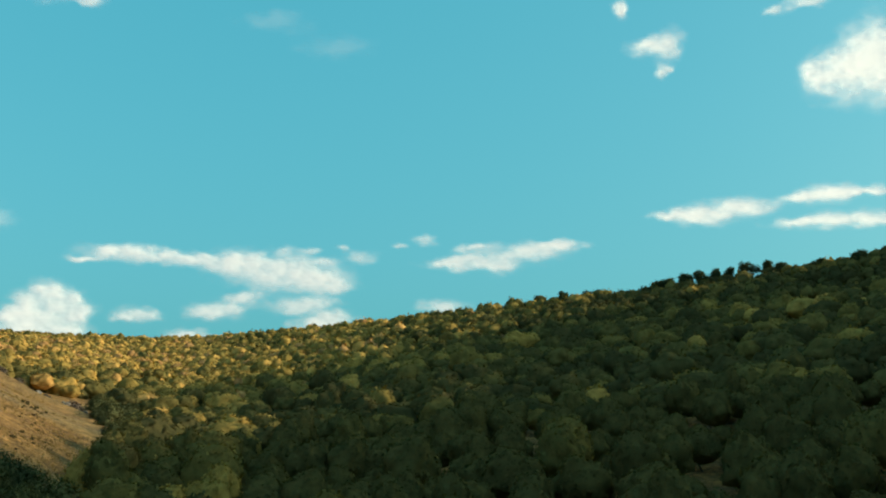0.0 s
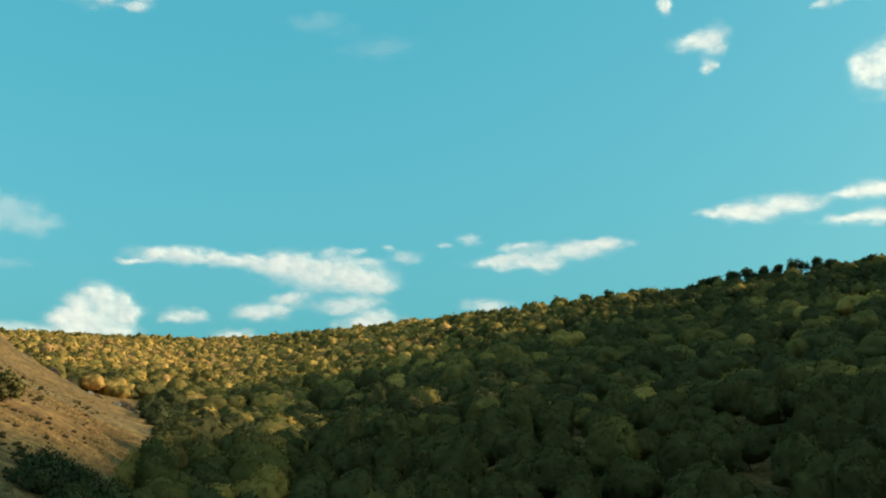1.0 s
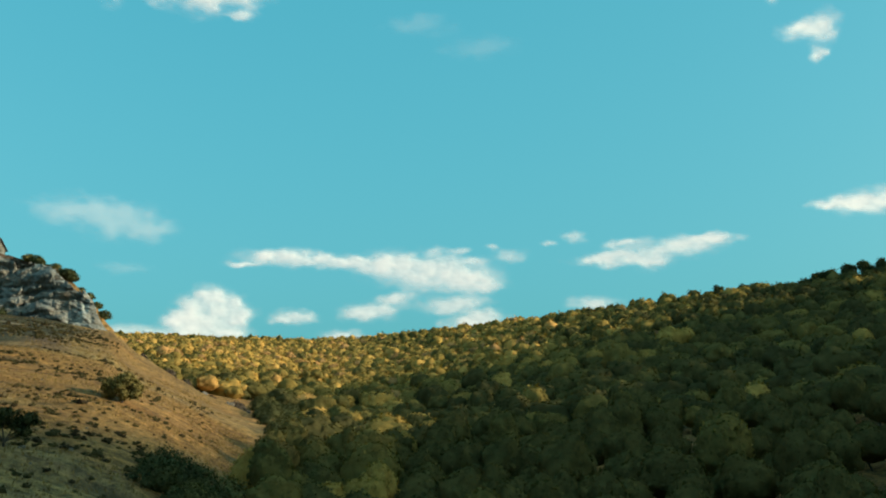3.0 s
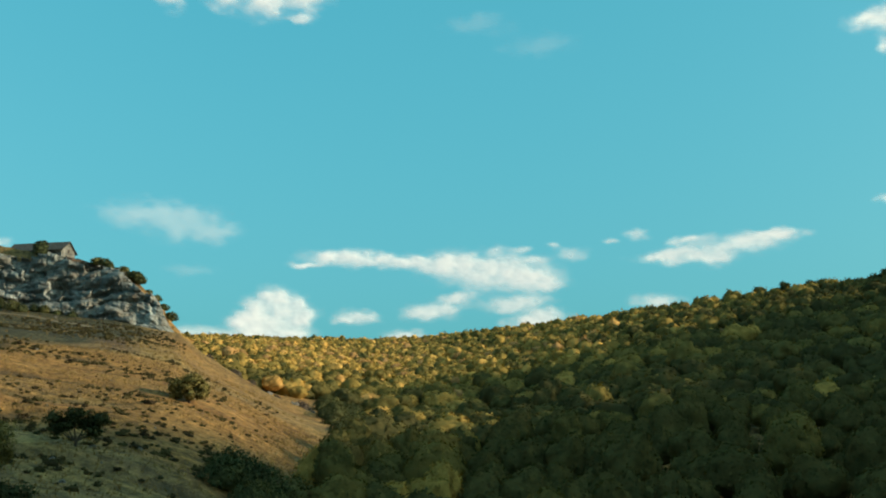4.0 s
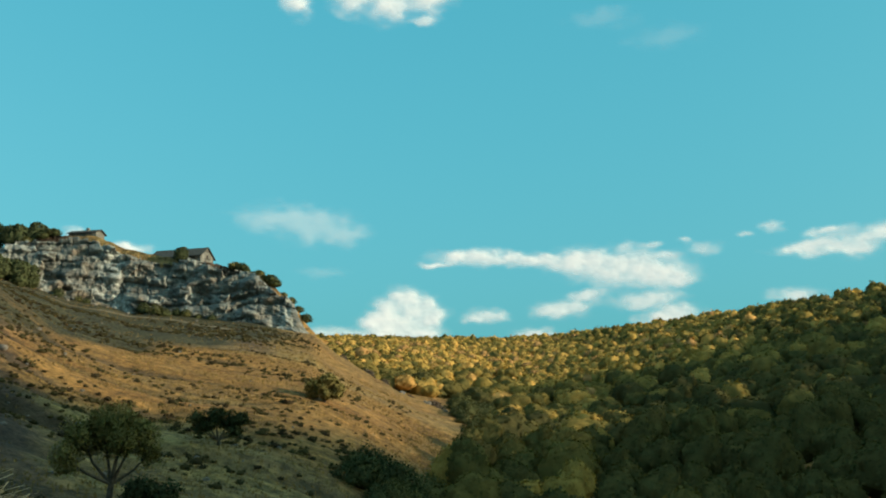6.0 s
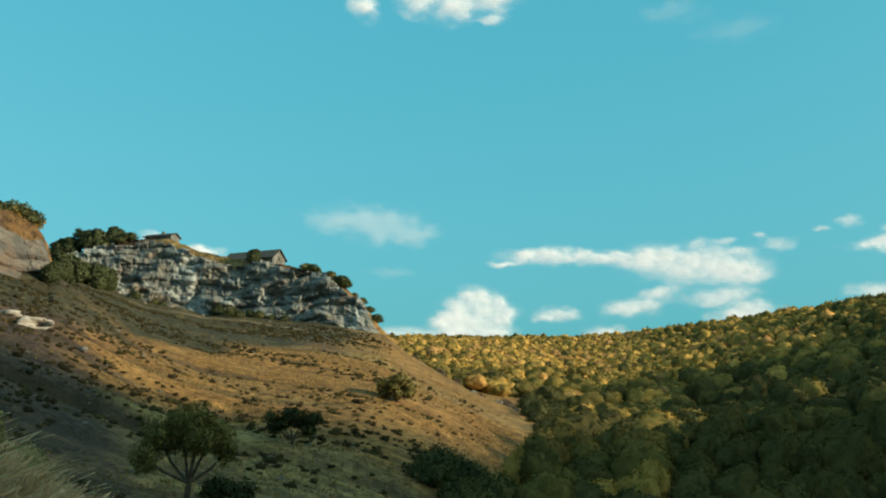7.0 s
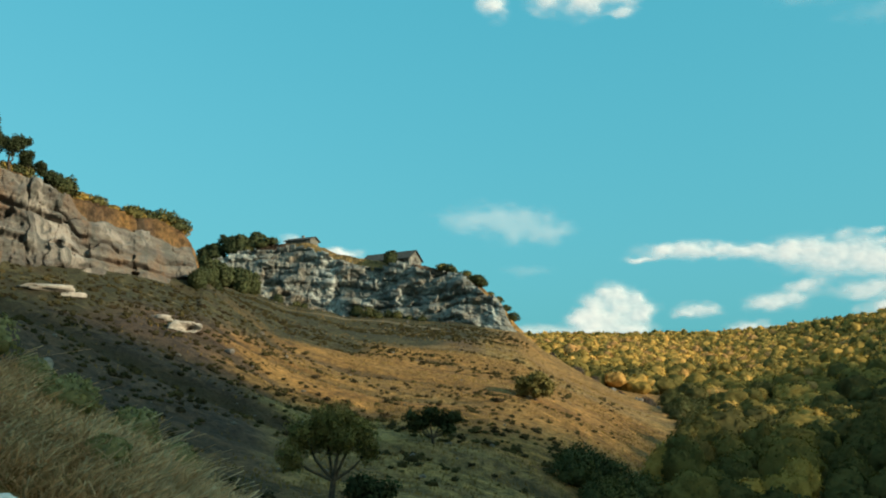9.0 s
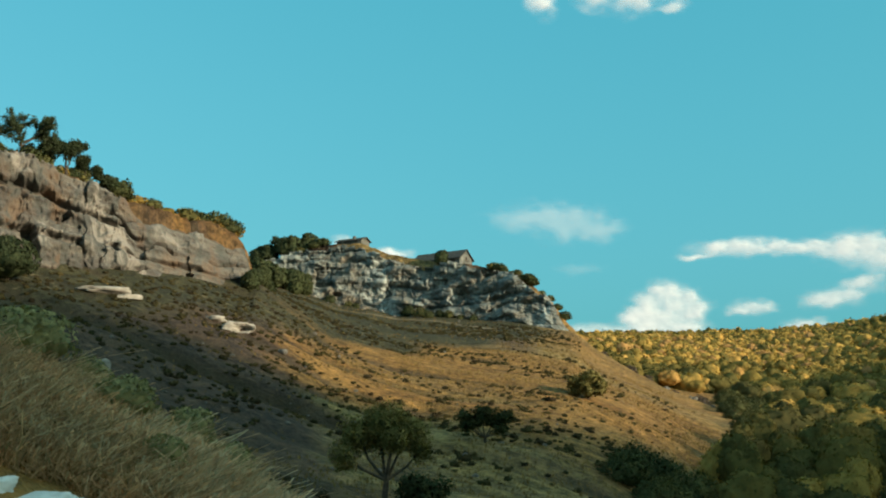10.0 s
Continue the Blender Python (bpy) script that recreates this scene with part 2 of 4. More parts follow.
def left_slope(a, r):
    """The grassy slope under the cliffs and the plateau above them."""
    A = [14, 17.8, 20, 22.5, 25.4, 30, 35, 43, 50, 55, 65]
    z30 = soft(a, A, [-8, -8, -7.6, -7.2, -6.8, -6.2, -5.6, -3.6, -2.0, -0.8, 0.5])
    z72 = soft(a, A, [-8.5, -7.6, -7, -6.2, -5.4, -3.9, -2.5, 0.2, 3.6, 5.6, 9])
    z107 = soft(a, A, [-8.5, -6.6, -4.6, -2.6, -0.3, 1.7, 2.6, 7.5, 11.6, 14, 19])
    z150 = soft(a, A, [-6, -2.4, 1.4, 4.6, 8.0, 9.0, 10.4, 19, 24.5, 26.4, 27])
    foot_r, foot, top = cliff_line(a)
    spur = a < 25.2
    crest_r = np.where(spur, np.interp(a, [14, 17.8, 20, 22.5, 25.2], [215, 228, 240, 254, 268]), foot_r)
    crest_z = crest_r * tan(np.where(spur, np.interp(a, [14, 17, 18, 20, 22, 24, 25.2], [1.0, 1.9, 2.1, 2.9, 3.9, 5.05, 6.1]), foot))
    q = np.minimum(150, crest_r - 4)
    zq = z107 + (z150 - z107) * (q - 107) / 43

    def below(d):
        z = np.where(d < 72, z30 + (z72 - z30) * (d - 30) / 42, z72 + (z107 - z72) * (d - 72) / 35)
        z = np.where(d > 107, z107 + (z150 - z107) * (d - 107) / 43, z)
        return np.where(d > q, zq + (crest_z - zq) * (d - q) / np.maximum(crest_r - q, 1), z)

    z = sum(below(np.minimum(r * k, crest_r)) for k in (0.9, 0.94, 0.97, 1.0, 1.03, 1.06, 1.1)) / 7
    hold = smooth(0.88, 1.0, r / crest_r)
    z = z * (1 - hold) + below(np.minimum(r, crest_r)) * hold
    lip_r = crest_r + 7
    lip_z = np.where(spur, crest_z - 2.2, lip_r * tan(top))
    far_z = np.where(spur, crest_z - 60, lip_z + 3)
    rise = np.where(spur, (r - crest_r) / 7, smooth(4.6, 7.0, r - crest_r))
    z = np.where(r > crest_r, crest_z + (lip_z - crest_z) * rise, z)
    z = np.where(r > lip_r, lip_z + (far_z - lip_z) * np.minimum((r - lip_r) / 160, 1), z)
    z = z + np.where((a < 42.3) & (r < crest_r), 3.8 * np.exp(-((r - 188) / 26) ** 2) * np.clip((a - 38.2) / 4.1, 0, 1), 0)
    return np.where(a < 14, z - (14 - a) * 3, z)


# the wooded ridge: azimuths, its distance and the angle at which its ground is seen; below -23 it is unseen, raised to
# cast shade
RIDGE_A = [-115, -101, -90, -85, -80, -72, -66.5, -57, -48, -38, -30, -22.8, -11.3, -6, 0.5, 4.7, 10, 12.4, 15, 22.5, 30]
RIDGE_R = [300, 300, 300, 300, 300, 305, 320, 345, 375, 405, 420, 430, 470, 500, 560, 640, 780, 880, 940, 920, 900]
RIDGE_EL = [20.5, 24.7, 20, 14.5, 19.5, 22.5, 15.0, 15.0, 11, 15.4, 12.2, 9.95, 8.95, 8.5, 7.9, 7.36, 6.8, 6.5, 6.4, 6.58, 6.58]


def woods_land(a, r):
    """The wooded hill, the valley and the wooded rim behind it, with an unseen rise at the right added to shade them.
    """
    ridge_r = soft(a, RIDGE_A, RIDGE_R)
    ridge_z = ridge_r * tan(soft(a, RIDGE_A, RIDGE_EL, 1.0)) - 4.0
    near_z = soft(a, [-60, -23, 0, 10, 17, 25, 40], [-10, -10.5, -10, -9.8, -9.4, -8.4, -7])
    bend = soft(a, [-60, -20, 0, 10, 17, 25], [1.0, 1.02, 1.06, 1.12, 1.06, 0.9])
    s = np.clip((r - 105) / (ridge_r - 105), 0, 1)
    z = near_z + (ridge_z - near_z) * s ** bend
    z = np.where(r < 105, -1.75 + (near_z + 1.75) * np.clip((r - 4) / 80, 0, 1), z)
    return np.where(r > ridge_r, ridge_z - 22 * (1 - np.exp(-(r - ridge_r) / 180)), z)


def bank(a, r):
    """The near grassy bank beside the camera."""
    crest = 13.0 * tan(np.interp(a, [20, 30, 35, 39.5, 43, 47, 51, 54.7, 60, 75], [-15, -10, -6.4, -2.9, -0.7, 1.6, 3.7, 5.2, 7.0, 8.6]))
    up = -1.75 + (crest + 1.75) * smooth(3.0, 13.0, r)
    return np.where(r > 13, crest - (r - 13) * 0.42, up)


def terrace(a, r):
    """How near a place is to one of the worn terrace edges that run down the slope, and on which side of it."""
    x, y, _ = polar(a, r)
    wob = 4.0 * fbm(x / 30, y / 30, seed=44) + 1.2 * fbm(x / 7, y / 7, seed=45)
    near, drop = np.zeros_like(r), np.zeros_like(r)
    across = y - 0.25 * x + wob
    for c, strength in ((90, 0.5), (104, 1.5), (116, 0.6), (127, 0.8), (141, 0.6), (158, 0.9), (178, 0.6), (200, 0.5)):
        d = (across - c) / 1.6
        near = np.maximum(near, strength * np.exp(-d * d) * (0.6 + 0.6 * value_noise(x / 18, y / 18, seed=46 + c)))
        drop = drop + 0.4 * strength * np.tanh(d)
    return near, drop


def height(a, r):
    """Height of the ground over the eye."""
    a, r = np.asarray(a, float), np.asarray(r, float)
    x, y, _ = polar(a, r)
    back = np.maximum(smooth(80, 105, a), smooth(-112, -140, a)) * smooth(5, 60, r)
    k = np.clip(r * 0.01, 0.05, 1.5)
    L, B = left_slope(np.clip(a, -80, 80), r), woods_land(np.clip(a, -115, 60), r)
    z = np.where(a > -40, np.maximum(L, B) + 0.3 * k * np.exp(-np.abs(L - B) / k), B)
    z = np.where(r < 40, np.maximum(z, np.where(a > 15, bank(a, r), -9)), z)
    z = z * (1 - back) + back * (-1.75 + 0.1 * np.minimum(r, 300))
    rough = np.clip((r - 4) / 60, 0, 1)
    z = z + rough * (fbm(x / 26, y / 26, seed=3) * 1.0 + fbm(x / 7, y / 7, seed=8, octaves=3) * 0.32)
    fields = ((a > 17) & (r < 300) & (r > 30))
    worn, drop = terrace(a, r)
    z = z + np.where(fields, (0.7 * drop - 1.1 * worn) * rough, 0)
    return z


def ground_at(a, r):
    return float(height(np.array([a]), np.array([r]))[0]) + EYE


def shaded_turf_line(a):
    """Distance past which dark ground colour, partly painted shade, takes over from dry grass, under the cliffs."""
    return np.interp(a, [26, 30, 33, 36, 40, 43, 46, 50, 56], [222, 198, 184, 166, 152, 144, 132, 118, 106])


def build_ground():
    front = np.concatenate([np.arange(-34, 14, 0.35), np.arange(14, 60, 0.19), np.arange(60, 72, 0.4)])
    az = np.concatenate([front, np.arange(72, 326, 4.0)])
    rr = np.concatenate([np.geomspace(2.0, 40, 60), np.arange(41, 130, 1.0), np.arange(130, 330, 1.6), np.geomspace(331, 900, 60), np.geomspace(950, 4700, 14)])
    a, r = np.meshgrid(az, rr, indexing="ij")
    asym = np.where(a > 180, a - 360, a)
    z = height(asym, r)
    far = smooth(900, 1500, r)
    z = z * (1 - far) + far * np.minimum(z, 40)
    x, y, _ = polar(a, r)
    verts = np.stack([x, y, z + EYE], -1).reshape(-1, 3)
    nu, nv = a.shape
    faces = grid_faces(nu, nv, wrap=True)
    centre = len(verts)
    verts = np.vstack([verts, [[0, 0, -0.15]]])
    ring = np.arange(nu) * nv
    nxt = np.roll(ring, -1)
    cap = np.stack([np.full(nu, centre), nxt, ring, ring], -1)
    worn, _ = terrace(a, r)
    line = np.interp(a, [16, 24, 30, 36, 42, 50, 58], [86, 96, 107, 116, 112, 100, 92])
    # left and below the cliffs: real heather, with shade painted into its tone
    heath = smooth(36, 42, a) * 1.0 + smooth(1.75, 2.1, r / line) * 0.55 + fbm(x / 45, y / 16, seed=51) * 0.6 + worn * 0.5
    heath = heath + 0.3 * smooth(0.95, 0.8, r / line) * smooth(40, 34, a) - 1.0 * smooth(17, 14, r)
    # ochre follows the sunlit strip, its light partly put into the colour
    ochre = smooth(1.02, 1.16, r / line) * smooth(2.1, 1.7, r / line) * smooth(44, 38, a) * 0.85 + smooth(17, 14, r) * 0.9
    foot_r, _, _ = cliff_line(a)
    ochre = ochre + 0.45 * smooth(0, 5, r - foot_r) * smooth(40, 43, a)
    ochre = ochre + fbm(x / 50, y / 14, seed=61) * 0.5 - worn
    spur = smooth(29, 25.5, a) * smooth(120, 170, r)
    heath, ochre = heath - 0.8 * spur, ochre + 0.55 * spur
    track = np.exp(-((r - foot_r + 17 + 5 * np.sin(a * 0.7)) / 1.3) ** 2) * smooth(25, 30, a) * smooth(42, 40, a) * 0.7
    # past this line dark growth and the shade lying there share one ground colour
    dark = shaded_turf_line(a)
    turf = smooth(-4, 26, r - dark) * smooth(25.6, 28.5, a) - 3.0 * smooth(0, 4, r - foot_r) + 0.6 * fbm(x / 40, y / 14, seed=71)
    flat = lambda q: np.append(q.ravel(), 0.0)
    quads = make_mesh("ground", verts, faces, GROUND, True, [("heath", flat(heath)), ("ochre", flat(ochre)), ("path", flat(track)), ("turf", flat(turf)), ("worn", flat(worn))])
    ob = tagged(new("ground", quads), "dry grassy valley slopes with earth and heather", "ground", kind="structure")
    bm = bmesh.new()
    bm.from_mesh(quads)
    bm.verts.ensure_lookup_table()
    for i in range(nu):
        bm.faces.new([bm.verts[centre], bm.verts[int(nxt[i])], bm.verts[int(ring[i])]])
    bm.normal_update()
    bm.to_mesh(quads)
    bm.free()
    return ob


build_ground()


# ---- cliffs ----
def brow(a):
    """How far the grass behind the lip climbs on: a grassy brow over the low part of the near cliff."""
    return -1.0 + 4.2 * smooth(42.6, 43.6, a) * smooth(49.4, 48.4, a)


def build_cliff(name, a0, a1, label, seed, ledges, rock_kind, slot, hollow, lean):
    """A weathered limestone face in layers, with its lip running back into the plateau."""
    nu, nv = int((a1 - a0) * 28), 96
    u, v = np.meshgrid(np.linspace(a0, a1, nu), np.linspace(0, 1.35, nv), indexing="ij")
    foot_r, foot, top = cliff_line(u)
    top = top + 0.22 * np.round(2.5 * fbm(u * 0.9, u * 0 + seed, seed=seed + 40, octaves=3)) / 1.5
    zf, zt = foot_r * tan(foot) - 2.0, (foot_r + 4) * tan(top) + 0.3 - 0.8 * np.maximum(brow(u), 0)
    face = np.minimum(v, 1.0)
    lip = np.maximum(v - 1.0, 0) / 0.35
    z = zf + (zt - zf) * face + lip * brow(u)
    tall = np.clip((zt - zf) / 12, 0.1, 1.3)
    s = u * 4.2
    zz = z + fbm(s / 9, z * 0 + 3, seed=seed) * 1.6
    layer = zz / ledges + fbm(s / 14, zz / 9, seed=seed + 4) * 0.7
    step = np.floor(layer).astype(np.int64)
    within = layer - step
    none = np.zeros_like(step)
    wide = 2.2 + 4.5 * hashed(step, none, none, seed + 1)
    column = s * 1.05 / wide + 3.1 * hashed(step, none, none, seed + 2) + 0.25 * fbm(s / 3, zz / 2, seed=seed + 3, octaves=2)
    cell = np.floor(column).astype(np.int64)
    across = column - cell
    proud = (hashed(step, none, none, seed) - 0.5) * slot + (hashed(step, cell, none, seed + 5) - 0.5) * 1.3
    joint = -0.45 * np.exp(-(np.minimum(across, 1 - across) * wide / 0.22) ** 2) * hashed(step, cell, none, seed + 6)
    nick = -slot * np.exp(-(within / 0.13) ** 2) * smooth(-0.1, 0.35, fbm(s / 8, step * 3.7, seed=seed + 31, octaves=2))
    belly = 0.35 * np.sin(np.pi * within)
    block = fbm(s / 5.0, zz / 3.4, seed=seed + 7, octaves=5, gain=0.55) * 2.1 + 0.45 * fbm(s / 1.3, zz / 0.7, seed=seed + 8, octaves=3, gain=0.6)
    cave = -hollow * smooth(0.26, 0.46, fbm(s / 5.5, zz / 2.6, seed=seed + 12, octaves=3)) * smooth(0.8, 0.45, face)
    bench = 1.6 * smooth(0.42, 0.36, face) * smooth(-0.3, 0.2, fbm(s / 12, s * 0 + 2, seed=seed + 14))
    roof = -2.6 * np.exp(-((face - 0.70 - 0.03 * np.sin(s * 0.2)) / 0.028) ** 2) * smooth(47.6, 49.0, u)
    roof = roof - 2.4 * np.exp(-((face - 0.36 - 0.05 * np.sin(s * 0.13 + 1)) / 0.035) ** 2) * smooth(42.4, 43.4, u) * smooth(-0.5, 0.1, fbm(s / 10, s * 0, seed=seed + 50))
    roof = roof - 1.8 * np.exp(-((face - 0.1) / 0.05) ** 2) * smooth(42.6, 43.6, u) * smooth(49, 46, u)
    out = np.clip((proud + joint + nick + belly + block + cave + bench + roof) * tall * smooth(0, 0.08, face + 0.05), -3.0, 3.4)
    r = foot_r - 0.9 + face * lean - out + lip * 12
    x, y, _ = polar(u, r)
    z = z + np.where(lip > 0, fbm(x / 3, y / 3, seed=seed + 20) * 0.5, 0)
    verts = np.stack([x, y, z + EYE], -1).reshape(-1, 3)
    me = make_mesh(name, verts, grid_faces(nu, nv)[:, ::-1], rock_kind, True)
    me.materials.append(TURF)
    rows = np.tile(np.linspace(0, 1.35, nv)[:-1] > 1.04, nu - 1).astype(np.int32)
    me.polygons.foreach_set("material_index", rows)
    return tagged(new(name, me), label, "cliff", kind="structure")


build_cliff("cliff_far", 25.25, 42.0, "grey layered limestone cliff with ledges and hollows", 11, 2.7, SHADED_ROCK, 0.6, 1.6, 3.6)
build_cliff("cliff_near", 42.35, 66.0, "pale warm limestone cliff above a heather slope", 23, 4.6, ROCK, 2.0, 2.6, 4.2)


# ---- leaves, trunks, trees ----
def leaf_quads(centres, outward, size, rnd, flat=0.55):
    """Small bent leaf clumps round the given centres."""
    n = len(centres)
    normal = outward * flat + rnd.normal(0, 0.6, (n, 3))
    normal /= np.linalg.norm(normal, axis=1, keepdims=True)
    side = np.cross(normal, rnd.normal(0, 1, (n, 3)))
    side /= np.linalg.norm(side, axis=1, keepdims=True)
    up = np.cross(normal, side)
    s = size * rnd.uniform(0.6, 1.3, (n, 1))
    w = s * rnd.uniform(0.45, 0.9, (n, 1))
    q = np.stack([centres - side * w * 0.5 - up * s * 0.3, centres + side * w * 0.4 - up * s * 0.5,
                  centres + side * w * 0.5 + up * s * 0.4 + normal * s * 0.15, centres - side * w * 0.4 + up * s * 0.5], 1)
    return q.reshape(-1, 3), np.arange(4 * n).reshape(n, 4)


ICO = bmesh.new()
bmesh.ops.create_icosphere(ICO, subdivisions=1, radius=1)
ICO_V = np.array([v.co[:] for v in ICO.verts])
ICO_F = np.array([[v.index for v in f.verts] for f in ICO.faces])
ICO.free()
ICO_F = np.hstack([ICO_F, ICO_F[:, 2:]])


def crown_arrays(blobs, count, size, rnd, core=0.86, flat=1.2, spread=(0.85, 1.14)):
    """Leaf clumps over a heap of rounded masses, with dark cores that close the crown. Blobs: x, y, z, width, height."""
    blobs = np.asarray(blobs, float)
    area = blobs[:, 3] ** 2
    pick = rnd.choice(len(blobs), count, p=area / area.sum())
    d = rnd.normal(0, 1, (count, 3))
    d /= np.linalg.norm(d, axis=1, keepdims=True)
    d[:, 2] = np.where(d[:, 2] < -0.45, -d[:, 2], d[:, 2])
    radius = np.stack([blobs[pick, 3], blobs[pick, 3], blobs[pick, 4]], 1)
    c = blobs[pick, :3] + d * radius * rnd.uniform(*spread, (count, 1))
    v, f = leaf_quads(c, d, size, rnd, flat)
    verts, faces, at = [v], [f], len(v)
    if core:
        for b in blobs[:5]:
            cv = ICO_V * (1 + rnd.normal(0, 0.12, (len(ICO_V), 1))) * core * np.array([b[3], b[3], b[4]]) + b[:3]
            verts.append(cv)
            faces.append(ICO_F + at)
            at += len(cv)
    return np.vstack(verts), np.vstack(faces)


def sphere_arrays(level):
    bm = bmesh.new()
    bmesh.ops.create_icosphere(bm, subdivisions=level, radius=1)
    v = np.array([q.co[:] for q in bm.verts])
    f = np.array([[q.index for q in p.verts] for p in bm.faces])
    bm.free()
    return v, np.hstack([f, f[:, 2:]])


SPHERES = {k: sphere_arrays(k) for k in (2, 3, 4)}


def unit(v):
    return v / np.maximum(np.linalg.norm(v, axis=-1, keepdims=True), 1e-9)


def lumpy_crown(rnd, wide, tall, level, count, size, lumps=16, base=0.12, core=0.97, loose=0.16, spread=0.012, flat=1.9):
    """A crown that swells into lumps, under a coat of small leaf clumps that break its outline; it stands on z = 0.
    Gives verts, faces and normals: the leaves share the crown's round shading, as leaves at a distance do."""
    v, f = SPHERES[level]
    c = rnd.normal(0, 1, (lumps, 3))
    c[:, 2] = np.abs(c[:, 2]) * 0.9 - 0.3
    c = unit(c)
    high = rnd.uniform(0.08, 0.34, lumps)
    stretch = np.array([rnd.uniform(0.8, 1.15), rnd.uniform(0.8, 1.15), 1.0])
    mid = np.array([0, 0, tall * (0.42 + base)])
    salt = rnd.uniform(0, 90)

    def skin(d):
        swell = (high * np.exp(11.0 * (d @ c.T - 1))).max(1)
        rough = fbm(d[:, 0] * 3.4 + salt, d[:, 1] * 3.4, d[:, 2] * 3.4, octaves=3, seed=5)
        r = 0.8 + swell + 0.13 * rough
        p = d * r[:, None] * stretch
        z = np.where(p[:, 2] < 0, p[:, 2] * 0.75, p[:, 2])
        return np.stack([p[:, 0] * wide * 0.5, p[:, 1] * wide * 0.5, (z * 0.58 + 0.45 + base) * tall], -1)

    def facing(d):
        s = unit(np.cross(d, np.array([0.31, 0.52, 0.79])))
        t = np.cross(d, s)
        e = 0.06
        return unit(np.cross(skin(unit(d + s * e)) - skin(unit(d - s * e)), skin(unit(d + t * e)) - skin(unit(d - t * e))))

    d = unit(rnd.normal(0, 1, (count, 3)))
    d[:, 2] = np.where(d[:, 2] < -0.4, -d[:, 2], d[:, 2])
    n = facing(d)
    at = skin(d) + n * wide * rnd.normal(0.0, spread, (count, 1))
    lv, lf = leaf_quads(at, n, size, rnd, flat)
    ln = np.repeat(unit(n + rnd.normal(0, loose, n.shape)), 4, 0)
    body = mid + (skin(v) - mid) * core
    return np.vstack([body, lv]), np.vstack([f, lf + len(body)]), np.vstack([facing(v), ln])


def tube(bm, points, radii, sides=6):
    """A tapered limb along points."""
    rings = []
    for i, p in enumerate(points):
        p = Vector(p)
        way = (Vector(points[min(i + 1, len(points) - 1)]) - Vector(points[max(i - 1, 0)])).normalized()
        a = way.orthogonal().normalized()
        b = way.cross(a)
        rings.append([bm.verts.new(p + (a * math.cos(2 * math.pi * k / sides) + b * math.sin(2 * math.pi * k / sides)) * radii[i]) for k in range(sides)])
    for q, w in zip(rings, rings[1:]):
        for k in range(sides):
            bm.faces.new([q[k], q[(k + 1) % sides], w[(k + 1) % sides], w[k]])
    bm.faces.new(rings[-1])


def trunk_mesh(rnd, tall, girth, limbs, lean=0.1):
    bm = bmesh.new()
    fork = Vector((rnd.uniform(-lean, lean) * tall, rnd.uniform(-lean, lean) * tall, tall * 0.3))
    tube(bm, [(0, 0, -0.6), (fork.x * 0.3, fork.y * 0.3, tall * 0.12), fork], [girth * 1.35, girth, girth * 0.8])
    for i in range(limbs):
        t = i * 2 * math.pi / limbs + rnd.uniform(-0.4, 0.4)
        reach = tall * rnd.uniform(0.22, 0.4)
        mid = fork + Vector((math.cos(t) * reach * 0.5, math.sin(t) * reach * 0.5, tall * 0.18))
        end = fork + Vector((math.cos(t) * reach, math.sin(t) * reach, tall * rnd.uniform(0.32, 0.5)))
        tube(bm, [fork, mid, end], [girth * 0.55, girth * 0.35, girth * 0.1], 5)
    me = bpy.data.meshes.new("trunk")
    bm.to_mesh(me)
    bm.free()
    me.materials.append(BARK)
    return me


def tree_thing(name, rnd, wide, tall, leaves, size, label, tint=None, material=None, masses=20, girth=0.2, limbs=4, stem=0.12):
    """A broadleaved tree: a forked trunk and a crown of leaf clumps."""
    root = tagged(new(name), label, "tree")
    v, f, n = lumpy_crown(rnd, wide, tall * (1 - stem), 3, leaves, size, masses, 0.12, 0.95, 0.25, 0.018, 1.7)
    v = v + np.array([0, 0, tall * stem])
    tints = np.full(len(v), 0.5 if tint is None else tint)
    child("trunk", trunk_mesh(rnd, tall, girth, limbs), root)
    child("crown", make_mesh("crown", v, f, material or LEAVES, True, [("tint", tints)], n), root)
    return root


def forest_spots(a0, a1, r0, r1, gap, seed):
    """Places of trees in a sector, in rows that the jitter breaks up: degrees and distances."""
    rnd = np.random.default_rng(seed)
    xs = np.arange(-620, 420, gap)
    ys = np.arange(0, 1080, gap)
    x, y = (q.ravel() for q in np.meshgrid(xs, ys))
    x = x + rnd.uniform(-0.48, 0.48, x.size) * gap
    y = y + rnd.uniform(-0.48, 0.48, y.size) * gap
    a, r = np.degrees(np.arctan2(-x, y)), np.hypot(x, y)
    keep = (a > a0) & (a < a1) & (r > r0) & (r < r1)
    a, r = a[keep], r[keep]
    edge = np.interp(r, [90, 110, 128, 150, 180, 235, 236], [19.6, 18.8, 17.9, 17.2, 16.8, 16.4, 26.5])
    wooded = (r < np.interp(a, RIDGE_A, RIDGE_R) + 14) & (a < edge) & ((r < 236) | (woods_land(a, r) > left_slope(a, r) - 1.0))
    # past the spur only what shows beside or above it
    hidden = (a > 17) & (r > 236) & (woods_land(a, r) + 8 < r * tan(np.interp(a, [14, 17.8, 20, 22.5, 25.2, 27], [0.2, 1.8, 3.2, 4.7, 6.1, 8])))
    hidden = hidden | ((a > 15.4) & (r > 172) & (r < 285))
    return a[wooded & ~hidden], r[wooded & ~hidden]


